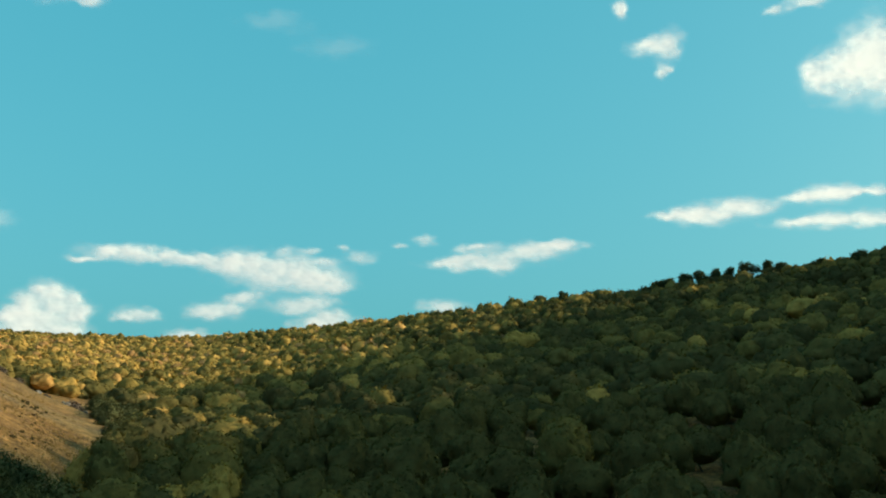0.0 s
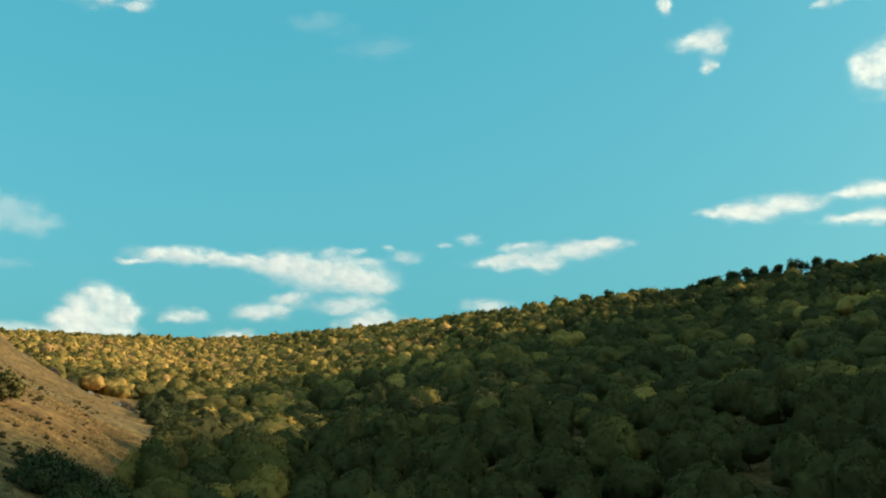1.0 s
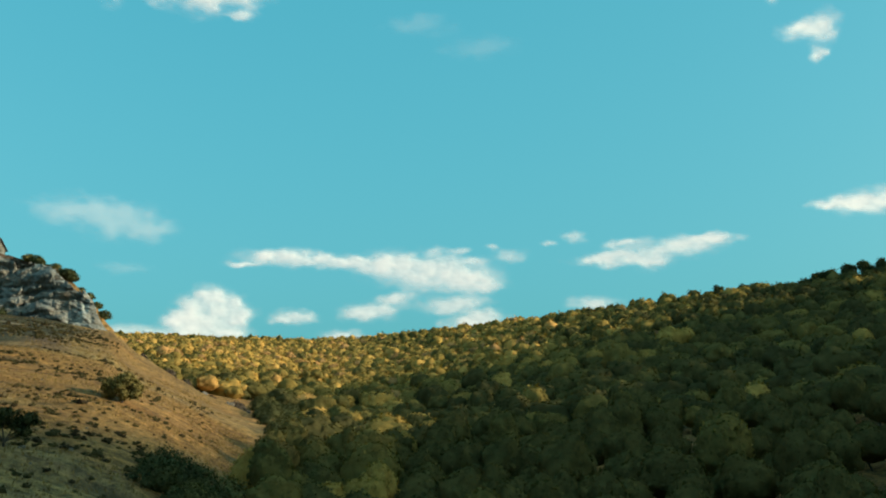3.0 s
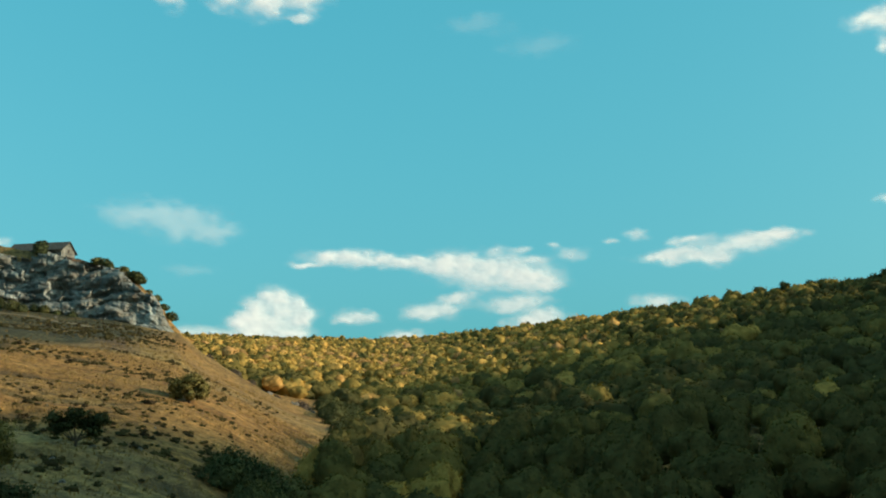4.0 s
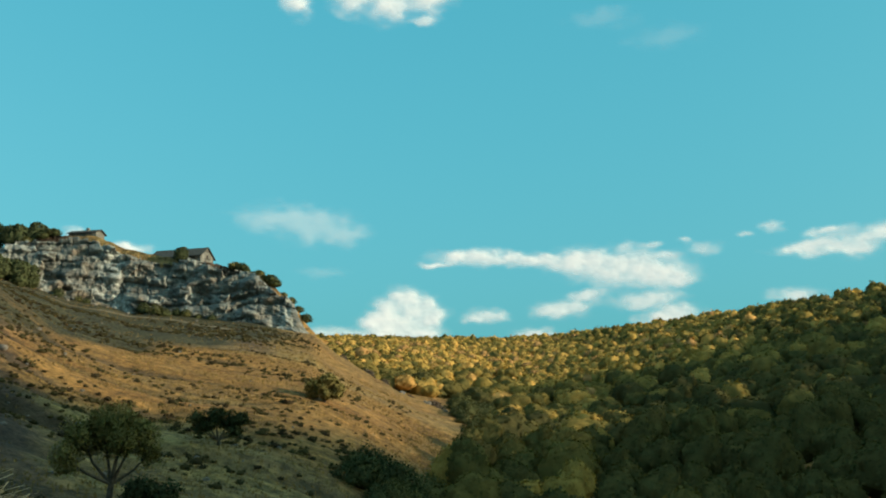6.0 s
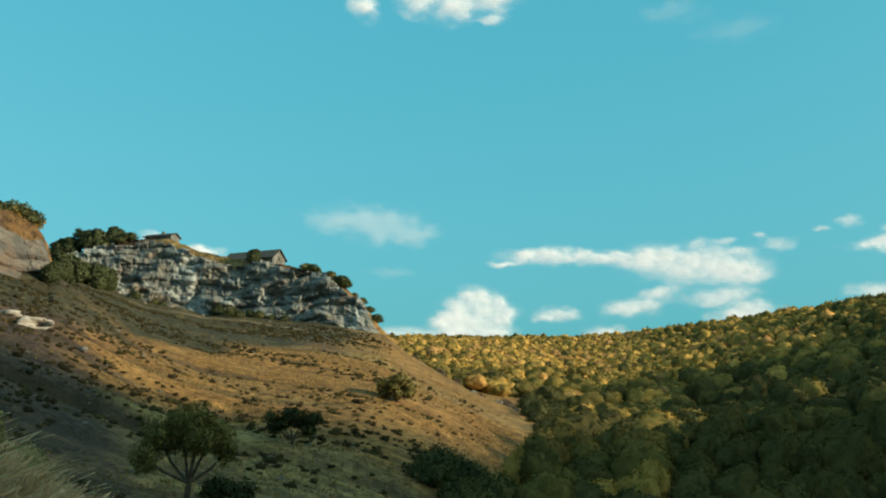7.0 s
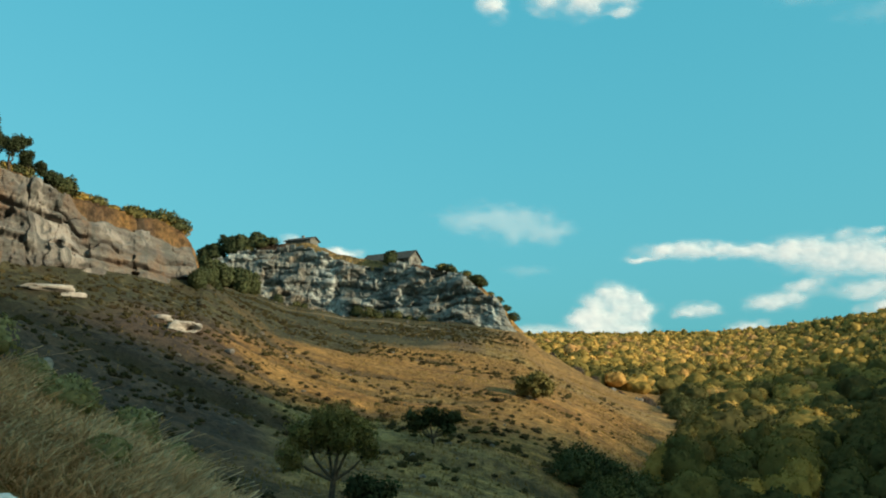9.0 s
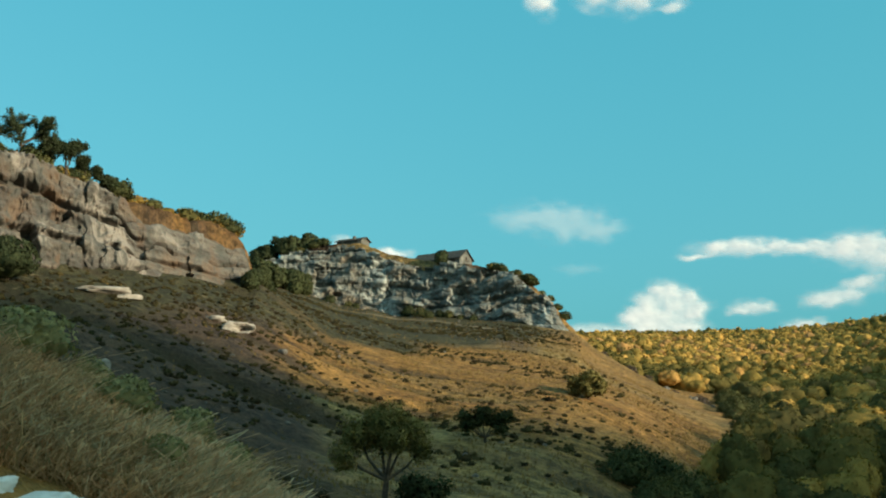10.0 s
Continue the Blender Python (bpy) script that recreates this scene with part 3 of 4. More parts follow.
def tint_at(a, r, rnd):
    """How far a tree has turned from dark green to yellow, with sun and shade on the woods painted in."""
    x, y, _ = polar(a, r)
    # besides chance: yellower far off for sunlight, duller near and at right for shade
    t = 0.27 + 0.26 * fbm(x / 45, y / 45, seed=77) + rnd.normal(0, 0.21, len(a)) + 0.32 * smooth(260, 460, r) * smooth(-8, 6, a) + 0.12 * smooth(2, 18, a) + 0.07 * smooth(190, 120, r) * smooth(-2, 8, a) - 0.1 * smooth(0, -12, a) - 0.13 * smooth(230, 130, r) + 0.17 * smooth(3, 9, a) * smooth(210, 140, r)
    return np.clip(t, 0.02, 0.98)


def joined_forest(name, a, r, level, leaves, size, masses, seed, label, wide, sink, loose=0.3, spread=0.03):
    """Trees that nobody could count, in one mesh."""
    rnd = np.random.default_rng(seed)
    protos = [lumpy_crown(rnd, rnd.uniform(1.0, 1.32), rnd.uniform(0.75, 1.05), level, leaves, size, masses, loose=loose, spread=spread, flat=1.3) for _ in range(14)]
    kind, turn = rnd.integers(0, 14, len(a)), rnd.uniform(0, 6.283, len(a))
    scale = wide[0] + (wide[1] - wide[0]) * rnd.beta(1.2, 2.2, len(a))
    x, y, _ = polar(a, r)
    z = height(a, r) + EYE - sink * scale / wide[1] + rnd.uniform(-1.0, 1.0, len(a))
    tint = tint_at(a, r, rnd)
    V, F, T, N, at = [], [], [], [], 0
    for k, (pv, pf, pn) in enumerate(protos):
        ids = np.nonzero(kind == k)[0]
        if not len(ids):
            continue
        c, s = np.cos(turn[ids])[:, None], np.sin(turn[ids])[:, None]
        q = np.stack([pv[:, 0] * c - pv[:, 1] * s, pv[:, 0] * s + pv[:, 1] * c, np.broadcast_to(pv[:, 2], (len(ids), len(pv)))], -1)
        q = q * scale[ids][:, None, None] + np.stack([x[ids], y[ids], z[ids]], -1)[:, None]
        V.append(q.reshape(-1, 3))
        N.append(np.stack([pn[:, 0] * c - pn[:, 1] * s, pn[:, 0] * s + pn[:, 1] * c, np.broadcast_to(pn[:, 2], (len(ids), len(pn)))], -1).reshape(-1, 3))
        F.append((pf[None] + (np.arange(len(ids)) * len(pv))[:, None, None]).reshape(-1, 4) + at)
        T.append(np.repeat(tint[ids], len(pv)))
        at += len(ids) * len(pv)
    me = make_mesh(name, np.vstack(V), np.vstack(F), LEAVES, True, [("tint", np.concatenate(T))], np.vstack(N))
    return tagged(new(name, me), label, "forest", kind="stuff")


def build_woods():
    a, r = forest_spots(-30, 27, 98, 330, 6.0, 5)
    ma, mr = forest_spots(-30, 27, 330, 560, 5.8, 6)
    fa, fr = forest_spots(-12, 27, 560, 1000, 6.2, 7)
    order = np.argsort(r)
    near, rest = order[:290], order[290:]
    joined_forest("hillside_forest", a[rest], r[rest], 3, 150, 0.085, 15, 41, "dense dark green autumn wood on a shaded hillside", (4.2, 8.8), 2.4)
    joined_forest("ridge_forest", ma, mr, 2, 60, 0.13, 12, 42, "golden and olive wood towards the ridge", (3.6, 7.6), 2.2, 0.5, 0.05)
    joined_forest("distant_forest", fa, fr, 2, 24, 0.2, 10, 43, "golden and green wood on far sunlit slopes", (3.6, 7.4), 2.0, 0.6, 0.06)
    rnd = np.random.default_rng(9)
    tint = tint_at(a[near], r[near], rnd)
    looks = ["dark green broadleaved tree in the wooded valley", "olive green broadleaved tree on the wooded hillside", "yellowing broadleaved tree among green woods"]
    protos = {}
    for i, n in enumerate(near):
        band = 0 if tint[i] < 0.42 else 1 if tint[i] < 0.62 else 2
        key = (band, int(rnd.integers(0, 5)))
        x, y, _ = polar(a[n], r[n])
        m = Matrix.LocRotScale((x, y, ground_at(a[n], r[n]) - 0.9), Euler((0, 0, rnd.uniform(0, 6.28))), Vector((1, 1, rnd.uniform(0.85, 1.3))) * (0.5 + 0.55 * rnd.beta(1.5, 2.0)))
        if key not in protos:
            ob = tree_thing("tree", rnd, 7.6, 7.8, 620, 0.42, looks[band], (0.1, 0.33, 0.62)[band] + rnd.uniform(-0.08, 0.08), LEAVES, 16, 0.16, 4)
            tagged(ob, group="trees of the valley wood")
            ob.matrix_basis = m
            protos[key] = ob
        else:
            q = copy_thing(protos[key], m)
            q.matrix_basis = m


build_woods()


# ---- clouds ----
def cloud_material():
    m = Nodes("cloud")
    d = m.attribute("body")
    n = m.noise(m.coord((1, 1, 1.8)), 0.008, 4, 0.5, 0.3)
    body = m.add("ShaderNodeBsdfDiffuse", {"Color": (0.36, 0.375, 0.36, 1)})
    glow = m.add("ShaderNodeBsdfTranslucent", {"Color": (0.36, 0.375, 0.36, 1)})
    lit = m.add("ShaderNodeMixShader", {0: 0.5, 1: body.outputs[0], 2: glow.outputs[0]})
    # added glow that stands in for sunlight scattered inside the cloud
    light = m.add("ShaderNodeEmission", {"Color": (1.0, 1.0, 0.9, 1), "Strength": 0.33})
    both = m.add("ShaderNodeAddShader", {0: lit.outputs[0], 1: light.outputs[0]})
    clear = m.add("ShaderNodeBsdfTransparent")
    shape = m.math("ADD", d, m.math("MULTIPLY", m.math("SUBTRACT", n, 0.5), 0.5))
    alpha = m.math("MULTIPLY", m.add("ShaderNodeMapRange", {"Value": shape, "From Min": 0.06, "From Max": 1.3}, interpolation_type="SMOOTHSTEP").outputs[0], m.attribute("thick"))
    mixed = m.add("ShaderNodeMixShader", {0: alpha, 1: clear.outputs[0], 2: both.outputs[0]})
    m.tree.links.new(mixed.outputs[0], m.out.inputs[0])
    return m.mat


CLOUD = cloud_material()
FAR = 3600.0


def cloud(label, thick, puffs, seed=0, step=0.075):
    """A cloud far off, heaped up from soft puffs: degrees left, degrees up, half width, half height in degrees."""
    p = np.asarray(puffs)
    a0, a1 = (p[:, 0] - p[:, 2] * 1.9).min(), (p[:, 0] + p[:, 2] * 1.9).max()
    e0, e1 = (p[:, 1] - p[:, 3] * 2.0).min(), (p[:, 1] + p[:, 3] * 2.0).max()
    a, e = np.meshgrid(np.arange(a0, a1, step), np.arange(e0, e1, step), indexing="ij")
    wa = a + fbm(a * 1.1, e * 1.8, seed=seed + 1) * 0.42
    we = e + fbm(a * 1.1, e * 1.8, seed=seed + 2) * 0.24
    gap = np.ones_like(a)
    for pa, pe, pw, ph in puffs:
        gap = gap * (1 - 0.92 * np.exp(-1.0 * (((wa - pa) / pw) ** 2 + ((we - pe) / ph) ** 2)))
    dens = 1.15 * (1 - gap)
    dens = dens + (fbm(a * 1.4, e * 2.6, seed=seed + 3, octaves=4, gain=0.45) * 0.3) * smooth(0.05, 0.4, dens)
    size = 0.7 * math.sqrt(float((p[:, 3]).max()))
    dist = FAR - 70 * size * np.sqrt(smooth(0.05, 1.3, dens)) - 5 * size * fbm(a * 1.3, e * 1.6, seed=seed + 5, octaves=2)
    ar, er = np.radians(a), np.radians(e)
    xyz = np.stack([-dist * np.sin(ar) * np.cos(er), dist * np.cos(ar) * np.cos(er), dist * np.sin(er) + EYE], -1)
    f = grid_faces(*a.shape)
    f = f[(dens.ravel()[f] > 0.13).any(1)]
    # shreds that hang apart from the main body become parts of their own
    mark = np.arange(dens.size)
    while True:
        low = mark[f].min(1)
        before = mark.copy()
        for k in range(4):
            np.minimum.at(mark, f[:, k], low)
        if (mark == before).all():
            break
    body_of = mark[f[:, 0]]
    kinds, sizes = np.unique(body_of, return_counts=True)
    main = None
    for k in np.argsort(-sizes)[:7]:
        if main is not None and sizes[k] < 14:
            break
        g = f[body_of == kinds[k]]
        used = np.unique(g)
        remap = np.zeros(dens.size, int)
        remap[used] = np.arange(len(used))
        me = make_mesh("cloud", xyz.reshape(-1, 3)[used], remap[g], CLOUD, True, [("body", dens.ravel()[used]), ("thick", np.full(len(used), thick))])
        if main is None:
            main = tagged(new("cloud", me), label, "cloud", "clouds in the sky")
        else:
            child("shred", me, main)
    return main


cloud("long flat white cloud over the far rim", 1.0, [(18.84, 10.28, 0.9, 0.18), (17.31, 10.73, 1.66, 0.42), (15.32, 10.5, 1.81, 0.36), (12.72, 10.47, 1.81, 0.3), (11.04, 10.2, 1.9, 0.7), (8.62, 9.85, 2.2, 0.88), (6.98, 9.4, 1.7, 0.78), (6.09, 9.15, 0.9, 0.42)], 100)
cloud("small torn cloud shreds", 0.6, [(8.43, 11.02, 0.6, 0.24), (7.22, 11.07, 0.48, 0.18), (6.34, 10.5, 0.6, 0.18), (5.62, 11.16, 0.42, 0.18), (4.39, 10.69, 0.84, 0.3), (2.29, 11.3, 0.36, 0.15), (0.9, 11.57, 0.54, 0.27)], 113)
cloud("slender white cloud streak", 1.0, [(-0.42, 10.44, 1.51, 0.24), (-1.98, 10.4, 1.81, 0.48), (-3.09, 10.15, 0.9, 0.3), (-4.66, 10.84, 1.75, 0.45), (-1.75, 11.17, 0.84, 0.24), (-6.32, 11.19, 1.2, 0.24)], 126)
cloud("ragged low white cloud patches", 0.85, [(12.47, 7.67, 1.05, 0.42), (11.25, 7.95, 0.96, 0.42), (10.48, 8.5, 1.2, 0.27), (7.93, 8.02, 1.36, 0.42), (7.02, 8.29, 1.2, 0.3)], 139)
cloud("heaped white cumulus cloud above the far rim", 1.0, [(20.9, 8.6, 0.6, 0.52), (20.2, 8.35, 0.8, 0.62), (19.3, 7.95, 0.72, 0.6), (18.9, 7.4, 0.6, 0.5), (21.6, 7.8, 0.8, 0.6), (22.2, 7.2, 0.6, 0.4), (20.5, 7.2, 1.4, 0.75), (19.7, 6.6, 1.1, 0.55), (21.2, 6.5, 1.1, 0.5)], 152)
cloud("pale bank of low cloud behind the far rim", 0.6, [(24.6, 6.5, 1.6, 0.42), (23.2, 6.6, 1.2, 0.36)], 161)
cloud("small white cloud puff", 0.8, [(15.95, 7.56, 1.02, 0.33), (16.86, 7.36, 0.6, 0.18)], 165)
cloud("white cloud top behind the wooded rim", 1.0, [(13.64, 6.4, 1.02, 0.48), (12.95, 6.21, 0.9, 0.36)], 178)
cloud("white cloud top behind the wooded ridge", 1.0, [(6.02, 7.36, 1.36, 0.48), (6.77, 7.15, 1.2, 0.42)], 191)
cloud("faint cloud top behind the ridge", 0.9, [(-0.13, 8.01, 1.2, 0.36)], 204)
cloud("thin veil of pale cloud", 0.38, [(27.0, 12.67, 2.41, 0.72), (25.21, 12.28, 1.81, 0.84), (24.0, 11.95, 1.2, 0.6)], 217)
cloud("hardly visible cloud veils", 0.13, [(24.85, 9.92, 1.2, 0.3), (5.87, 21.69, 1.81, 0.54), (9.28, 22.89, 1.81, 0.54)], 230)
cloud("puffy white cloud with a ragged base", 1.0, [(26.58, 23.9, 0.78, 0.72), (23.5, 24.09, 0.96, 0.84), (21.21, 23.99, 1.08, 0.96), (19.03, 24.3, 1.33, 0.78)], 243)
cloud("small white cumulus with a loose shred", 1.0, [(-11.63, 21.29, 1.02, 0.6), (-12.7, 21.31, 0.66, 0.72), (-12.17, 19.98, 0.42, 0.36), (-10.03, 23.24, 0.39, 0.54)], 256)
cloud("large bright cumulus cloud", 1.0, [(-20.87, 18.82, 1.27, 1.02), (-22.26, 18.91, 1.51, 1.27), (-23.3, 19.86, 1.2, 1.51), (-24.43, 19.01, 1.81, 1.81), (-20.04, 19.06, 0.48, 0.48)], 269)
cloud("long white cloud streaks over the ridge", 1.0, [(-12.66, 12.52, 1.51, 0.24), (-14.41, 12.47, 1.81, 0.54), (-16.3, 12.69, 1.27, 0.48), (-19.0, 12.93, 1.08, 0.24), (-20.39, 13.09, 1.27, 0.42), (-22.01, 12.93, 1.2, 0.24), (-18.91, 11.74, 1.51, 0.24), (-21.1, 11.72, 2.11, 0.39), (-22.68, 11.52, 1.2, 0.3)], 282)
cloud("small cloud shreds high up", 0.7, [(-20.06, 22.67, 1.08, 0.3), (-18.3, 22.35, 0.54, 0.24), (19.46, 23.15, 0.9, 0.24)], 295)
cloud("white cloud behind the plateau edge", 0.95, [(37.67, 11.35, 0.6, 0.36), (35.07, 10.88, 1.2, 0.3), (36.6, 10.82, 1.51, 0.24)], 308)


# ---- things on the slope and the plateau ----
def find(a, up, r0=40.0):
    """Distance at which the ground is seen at that angle over eye level, along an azimuth."""
    r = np.arange(r0, 320, 0.5)
    hit = height(np.full(r.shape, float(a)), r) >= r * tan(up)
    return float(r[np.argmax(hit)]) if hit.any() else 320.0


def stand(ob, a, r, turn=0.0, sink=0.1, scale=1.0):
    x, y, _ = polar(a, r)
    ob.matrix_basis = Matrix.LocRotScale((x, y, ground_at(a, r) - sink), Euler((0, 0, turn)), Vector((1, 1, 1)) * scale)
    return ob


def branchy(bm, rnd, base, way, length, girth, depth, tips):
    """A limb that forks again and again; gathers its tips."""
    mid = base + way * length * 0.5 + Vector(rnd.normal(0, 0.06, 3)) * length
    end = base + way * length + Vector(rnd.normal(0, 0.08, 3)) * length
    tube(bm, [base, mid, end], [girth, girth * 0.8, girth * 0.6], 6 if depth > 2 else 4)
    if depth == 0:
        tips.append(end)
        return
    for k in range(3 if depth > 1 else 2):
        turn = (way + Vector(rnd.normal(0, 0.55, 3)) + Vector((0, 0, 0.12))).normalized()
        branchy(bm, rnd, end if k else mid.lerp(end, 0.7), turn, length * rnd.uniform(0.62, 0.82), girth * 0.58, depth - 1, tips)
    tips.append(end)


def open_tree(name, seed, tall, wide, leaves, size, tint, label, stems=((0, 0, 1),), puff=0.7, material=None):
    """A free-standing tree whose limbs show under a loose crown."""
    rnd = np.random.default_rng(seed)
    root = tagged(new(name), label, "tree")
    bm, tips = bmesh.new(), []
    for s in stems:
        branchy(bm, rnd, Vector((0, 0, -0.4)), Vector(s).normalized(), tall * 0.34, tall * 0.035, 4, tips)
    pts = np.array([t[:] for t in tips])
    # scale the limbs to the crown's size
    span = max(np.ptp(pts[:, 0]), np.ptp(pts[:, 1])) + 2 * puff
    kx, kz = (wide / span), tall / (pts[:, 2].max() + puff)
    for v in bm.verts:
        v.co = (v.co.x * kx, v.co.y * kx, v.co.z * kz)
    pts = pts * np.array([kx, kx, kz])
    part("trunk", bm, BARK, root)
    pts = pts[pts[:, 2] > tall * 0.3]
    pick = rnd.integers(0, len(pts), leaves)
    d = rnd.normal(0, 1, (leaves, 3))
    d /= np.linalg.norm(d, axis=1, keepdims=True)
    c = pts[pick] + d * rnd.uniform(0, 1, (leaves, 1)) ** 0.6 * puff
    v, f = leaf_quads(c, d, size, rnd, 0.3)
    child("crown", make_mesh("crown", v, f, material or TREE_LEAVES, False, [("tint", np.full(len(v), tint))]), root)
    return root


def clump_tree(seed, blobs, fork, girth, leaves, size, tint, label, lean=(0, 0)):
    """A free-standing tree: a trunk that forks into limbs, each with its own mass of leaves. Blobs: x, y, z, width, height."""
    rnd = np.random.default_rng(seed)
    root = tagged(new("tree"), label, "tree")
    bm = bmesh.new()
    f = Vector((lean[0], lean[1], fork))
    tube(bm, [(0, 0, -0.6), (f.x * 0.4, f.y * 0.4, fork * 0.5), f], [girth * 1.3, girth, girth * 0.85], 8)
    for x, y, z, w, h in blobs:
        end = Vector((x, y, z))
        mid = f.lerp(end, 0.5) + Vector((rnd.normal(0, 0.15), rnd.normal(0, 0.15), -0.1))
        tube(bm, [f, mid, end], [girth * 0.6, girth * 0.42, girth * 0.22], 6)
        for k in range(7):
            d = Vector(rnd.normal(0, 1, 3))
            d.z = abs(d.z) * 0.7
            d.normalize()
            tip = end + Vector((d.x * w, d.y * w, d.z * h)) * 0.85
            tube(bm, [mid.lerp(end, rnd.uniform(0.2, 1)), end.lerp(tip, 0.5), tip], [girth * 0.2, girth * 0.13, girth * 0.04], 4)
    part("trunk", bm, BARK, root)
    b = np.asarray(blobs, float)
    pick = rnd.choice(len(b), leaves, p=b[:, 3] ** 2 / (b[:, 3] ** 2).sum())
    d = rnd.normal(0, 1, (leaves, 3))
    d /= np.linalg.norm(d, axis=1, keepdims=True)
    ragged = 1 + 0.6 * fbm(d[:, 0] * 2.2 + pick * 7.0, d[:, 1] * 2.2, d[:, 2] * 2.2, octaves=3, seed=seed)
    c = b[pick, :3] + d * b[pick][:, [3, 3, 4]] * (rnd.uniform(0.1, 1, (leaves, 1)) ** 0.55) * ragged[:, None]
    v, q = leaf_quads(c, d, size, rnd, 0.5)
    n = np.repeat(unit(d + rnd.normal(0, 0.5, d.shape)), 4, 0)
    child("crown", make_mesh("crown", v, q, TREE_LEAVES, True, [("tint", np.full(len(v), tint))], n), root)
    return root


stand(clump_tree(3, [(0.1, 0, 5.4, 1.6, 1.15), (1.7, 0.3, 4.7, 1.3, 1.15), (-1.6, 0.2, 4.5, 1.45, 1.25), (-2.5, -0.3, 3.2, 1.0, 1.15), (0.7, -0.8, 4.1, 1.2, 0.95), (-0.4, 1.0, 4.6, 1.3, 1.1), (2.3, 0.2, 3.5, 0.8, 0.8)], 1.7, 0.2, 17000, 0.125, 0.9,
                 "dark rounded tree with a forked trunk on a grassy slope", (0.15, 0)), 35.4, 78.0, radians(35), 0.1, 1.13)
stand(clump_tree(5, [(1.0, 0, 1.6, 1.3, 0.9), (2.2, 0.3, 1.3, 1.3, 0.95), (1.7, -0.4, 0.8, 1.2, 0.7)], 0.9, 0.14, 5000, 0.16, 0.1,
                 "low dark tree leaning away from its neighbour", (0.5, 0)), 34.7, 77.0, radians(35), 0.1, 1.1)
stand(clump_tree(8, [(-2.0, 0, 2.9, 0.95, 0.75), (-0.1, 0, 3.1, 1.15, 0.9), (2.0, 0, 2.7, 1.1, 0.75), (0.9, 0.4, 2.3, 1.0, 0.6), (-0.9, -0.3, 2.2, 0.9, 0.6), (1.6, 0, 1.6, 0.9, 0.6), (-1.7, 0.2, 1.9, 0.8, 0.6)], 0.7, 0.15, 5200, 0.2, 0.3,
                 "sparse dark tree on a dry slope"), 30.1, find(30.1, 0.85), radians(30), 0.2)
stand(clump_tree(12, [(-1.5, 0, 2.6, 1.25, 1.0), (0.5, 0, 3.1, 1.5, 1.1), (1.6, 0.3, 2.2, 1.2, 0.8), (-0.4, -0.5, 2.2, 1.1, 0.8), (-1.6, 0, 1.5, 0.95, 0.8), (1.7, -0.2, 1.4, 1.0, 0.8), (0.3, -0.6, 1.2, 0.9, 0.7)], 0.8, 0.16, 9000, 0.24, 0.8,
                 "small round tree on an ochre slope", (0.3, 0)), 24.7, find(24.7, 3.0, 90), radians(25), 0.2)


def bush(seed, wide, tall, leaves, size, tint, label, material=None, masses=11, core=0.8, shaggy=0.02):
    """A low bush: short stems and a heap of leaf clumps down to the ground."""
    rnd = np.random.default_rng(seed)
    root = tagged(new("bush"), label, "bush")
    bm = bmesh.new()
    for k in range(4):
        t = k * 1.6 + rnd.uniform(0, 0.8)
        tube(bm, [(0, 0, -0.3), (math.cos(t) * wide * 0.12, math.sin(t) * wide * 0.12, tall * 0.3), (math.cos(t) * wide * 0.25, math.sin(t) * wide * 0.25, tall * 0.7)], [0.07, 0.05, 0.02], 5)
    part("stem", bm, BARK, root)
    v, f, n = lumpy_crown(rnd, wide, tall, 3, leaves, size * 0.8, masses, -0.1, core, 0.5, shaggy, 1.9 - 20 * shaggy)
    child("foliage", make_mesh("foliage", v, f, material or TREE_LEAVES, True, [("tint", np.full(len(v), tint))], n), root)
    return root


BUSHES = [bush(20 + k, 3.4, 2.4, 800, 0.34, 0.2 + 0.15 * (k % 4), "dark green bush on the plateau's edge", None, 18, 0.75, 0.045) for k in range(4)]
GOLD = [bush(30 + k, 2.6, 1.8, 600, 0.3, 0.62 + 0.12 * k, "yellow-brown bush on the cliff's edge", LEAVES) for k in range(3)]
BARE = [bush(40 + k, 3.4, 2.6, 1100, 0.24, 0.3, "dark bare shrub at the slope's edge", TWIGS, 20, 0.7, 0.06) for k in range(2)]
used = set()


def plant(kinds, k, a, r, scale, turn, sink=0.25):
    ob = kinds[k % len(kinds)]
    if ob.name in used:
        ob = copy_thing(ob, Matrix())
    used.add(ob.name)
    return stand(ob, a, r, turn, sink, scale)


rnd = np.random.default_rng(4)
# bushes along the lip of the near cliff, thick at its high end
for k, a in enumerate(np.concatenate([np.arange(43.2, 48.6, 0.42), np.arange(49.2, 57, 0.42)])):
    foot_r, _, _ = cliff_line(np.array([a]))
    plant(BUSHES if k % 3 else GOLD, k, a + rnd.uniform(-0.4, 0.4), float(foot_r[0]) + rnd.uniform(8, 13), rnd.uniform(0.6, 1.5), rnd.uniform(0, 6), 0.5)
GULLY = [bush(50 + k, 6.0, 6.4, 900, 0.6, 0.05 + 0.12 * k, "dark green tall shrub in the gully between two cliffs", masses=26) for k in range(3)]
# the gully between the cliffs
for k in range(40):
    a = rnd.uniform(39.4, 42.2)
    foot_r, _, _ = cliff_line(np.array([a]))
    plant(GULLY, k, a, float(foot_r[0]) + (rnd.uniform(-26, -1) if k % 3 else rnd.uniform(7, 11)), rnd.uniform(0.6, 1.15), rnd.uniform(0, 6), 0.4)
for k in range(5):
    plant(GULLY, k, 41.5 + 0.25 * k, 196.0 - 4 * k, 0.42 + 0.05 * k, k, 0.4)
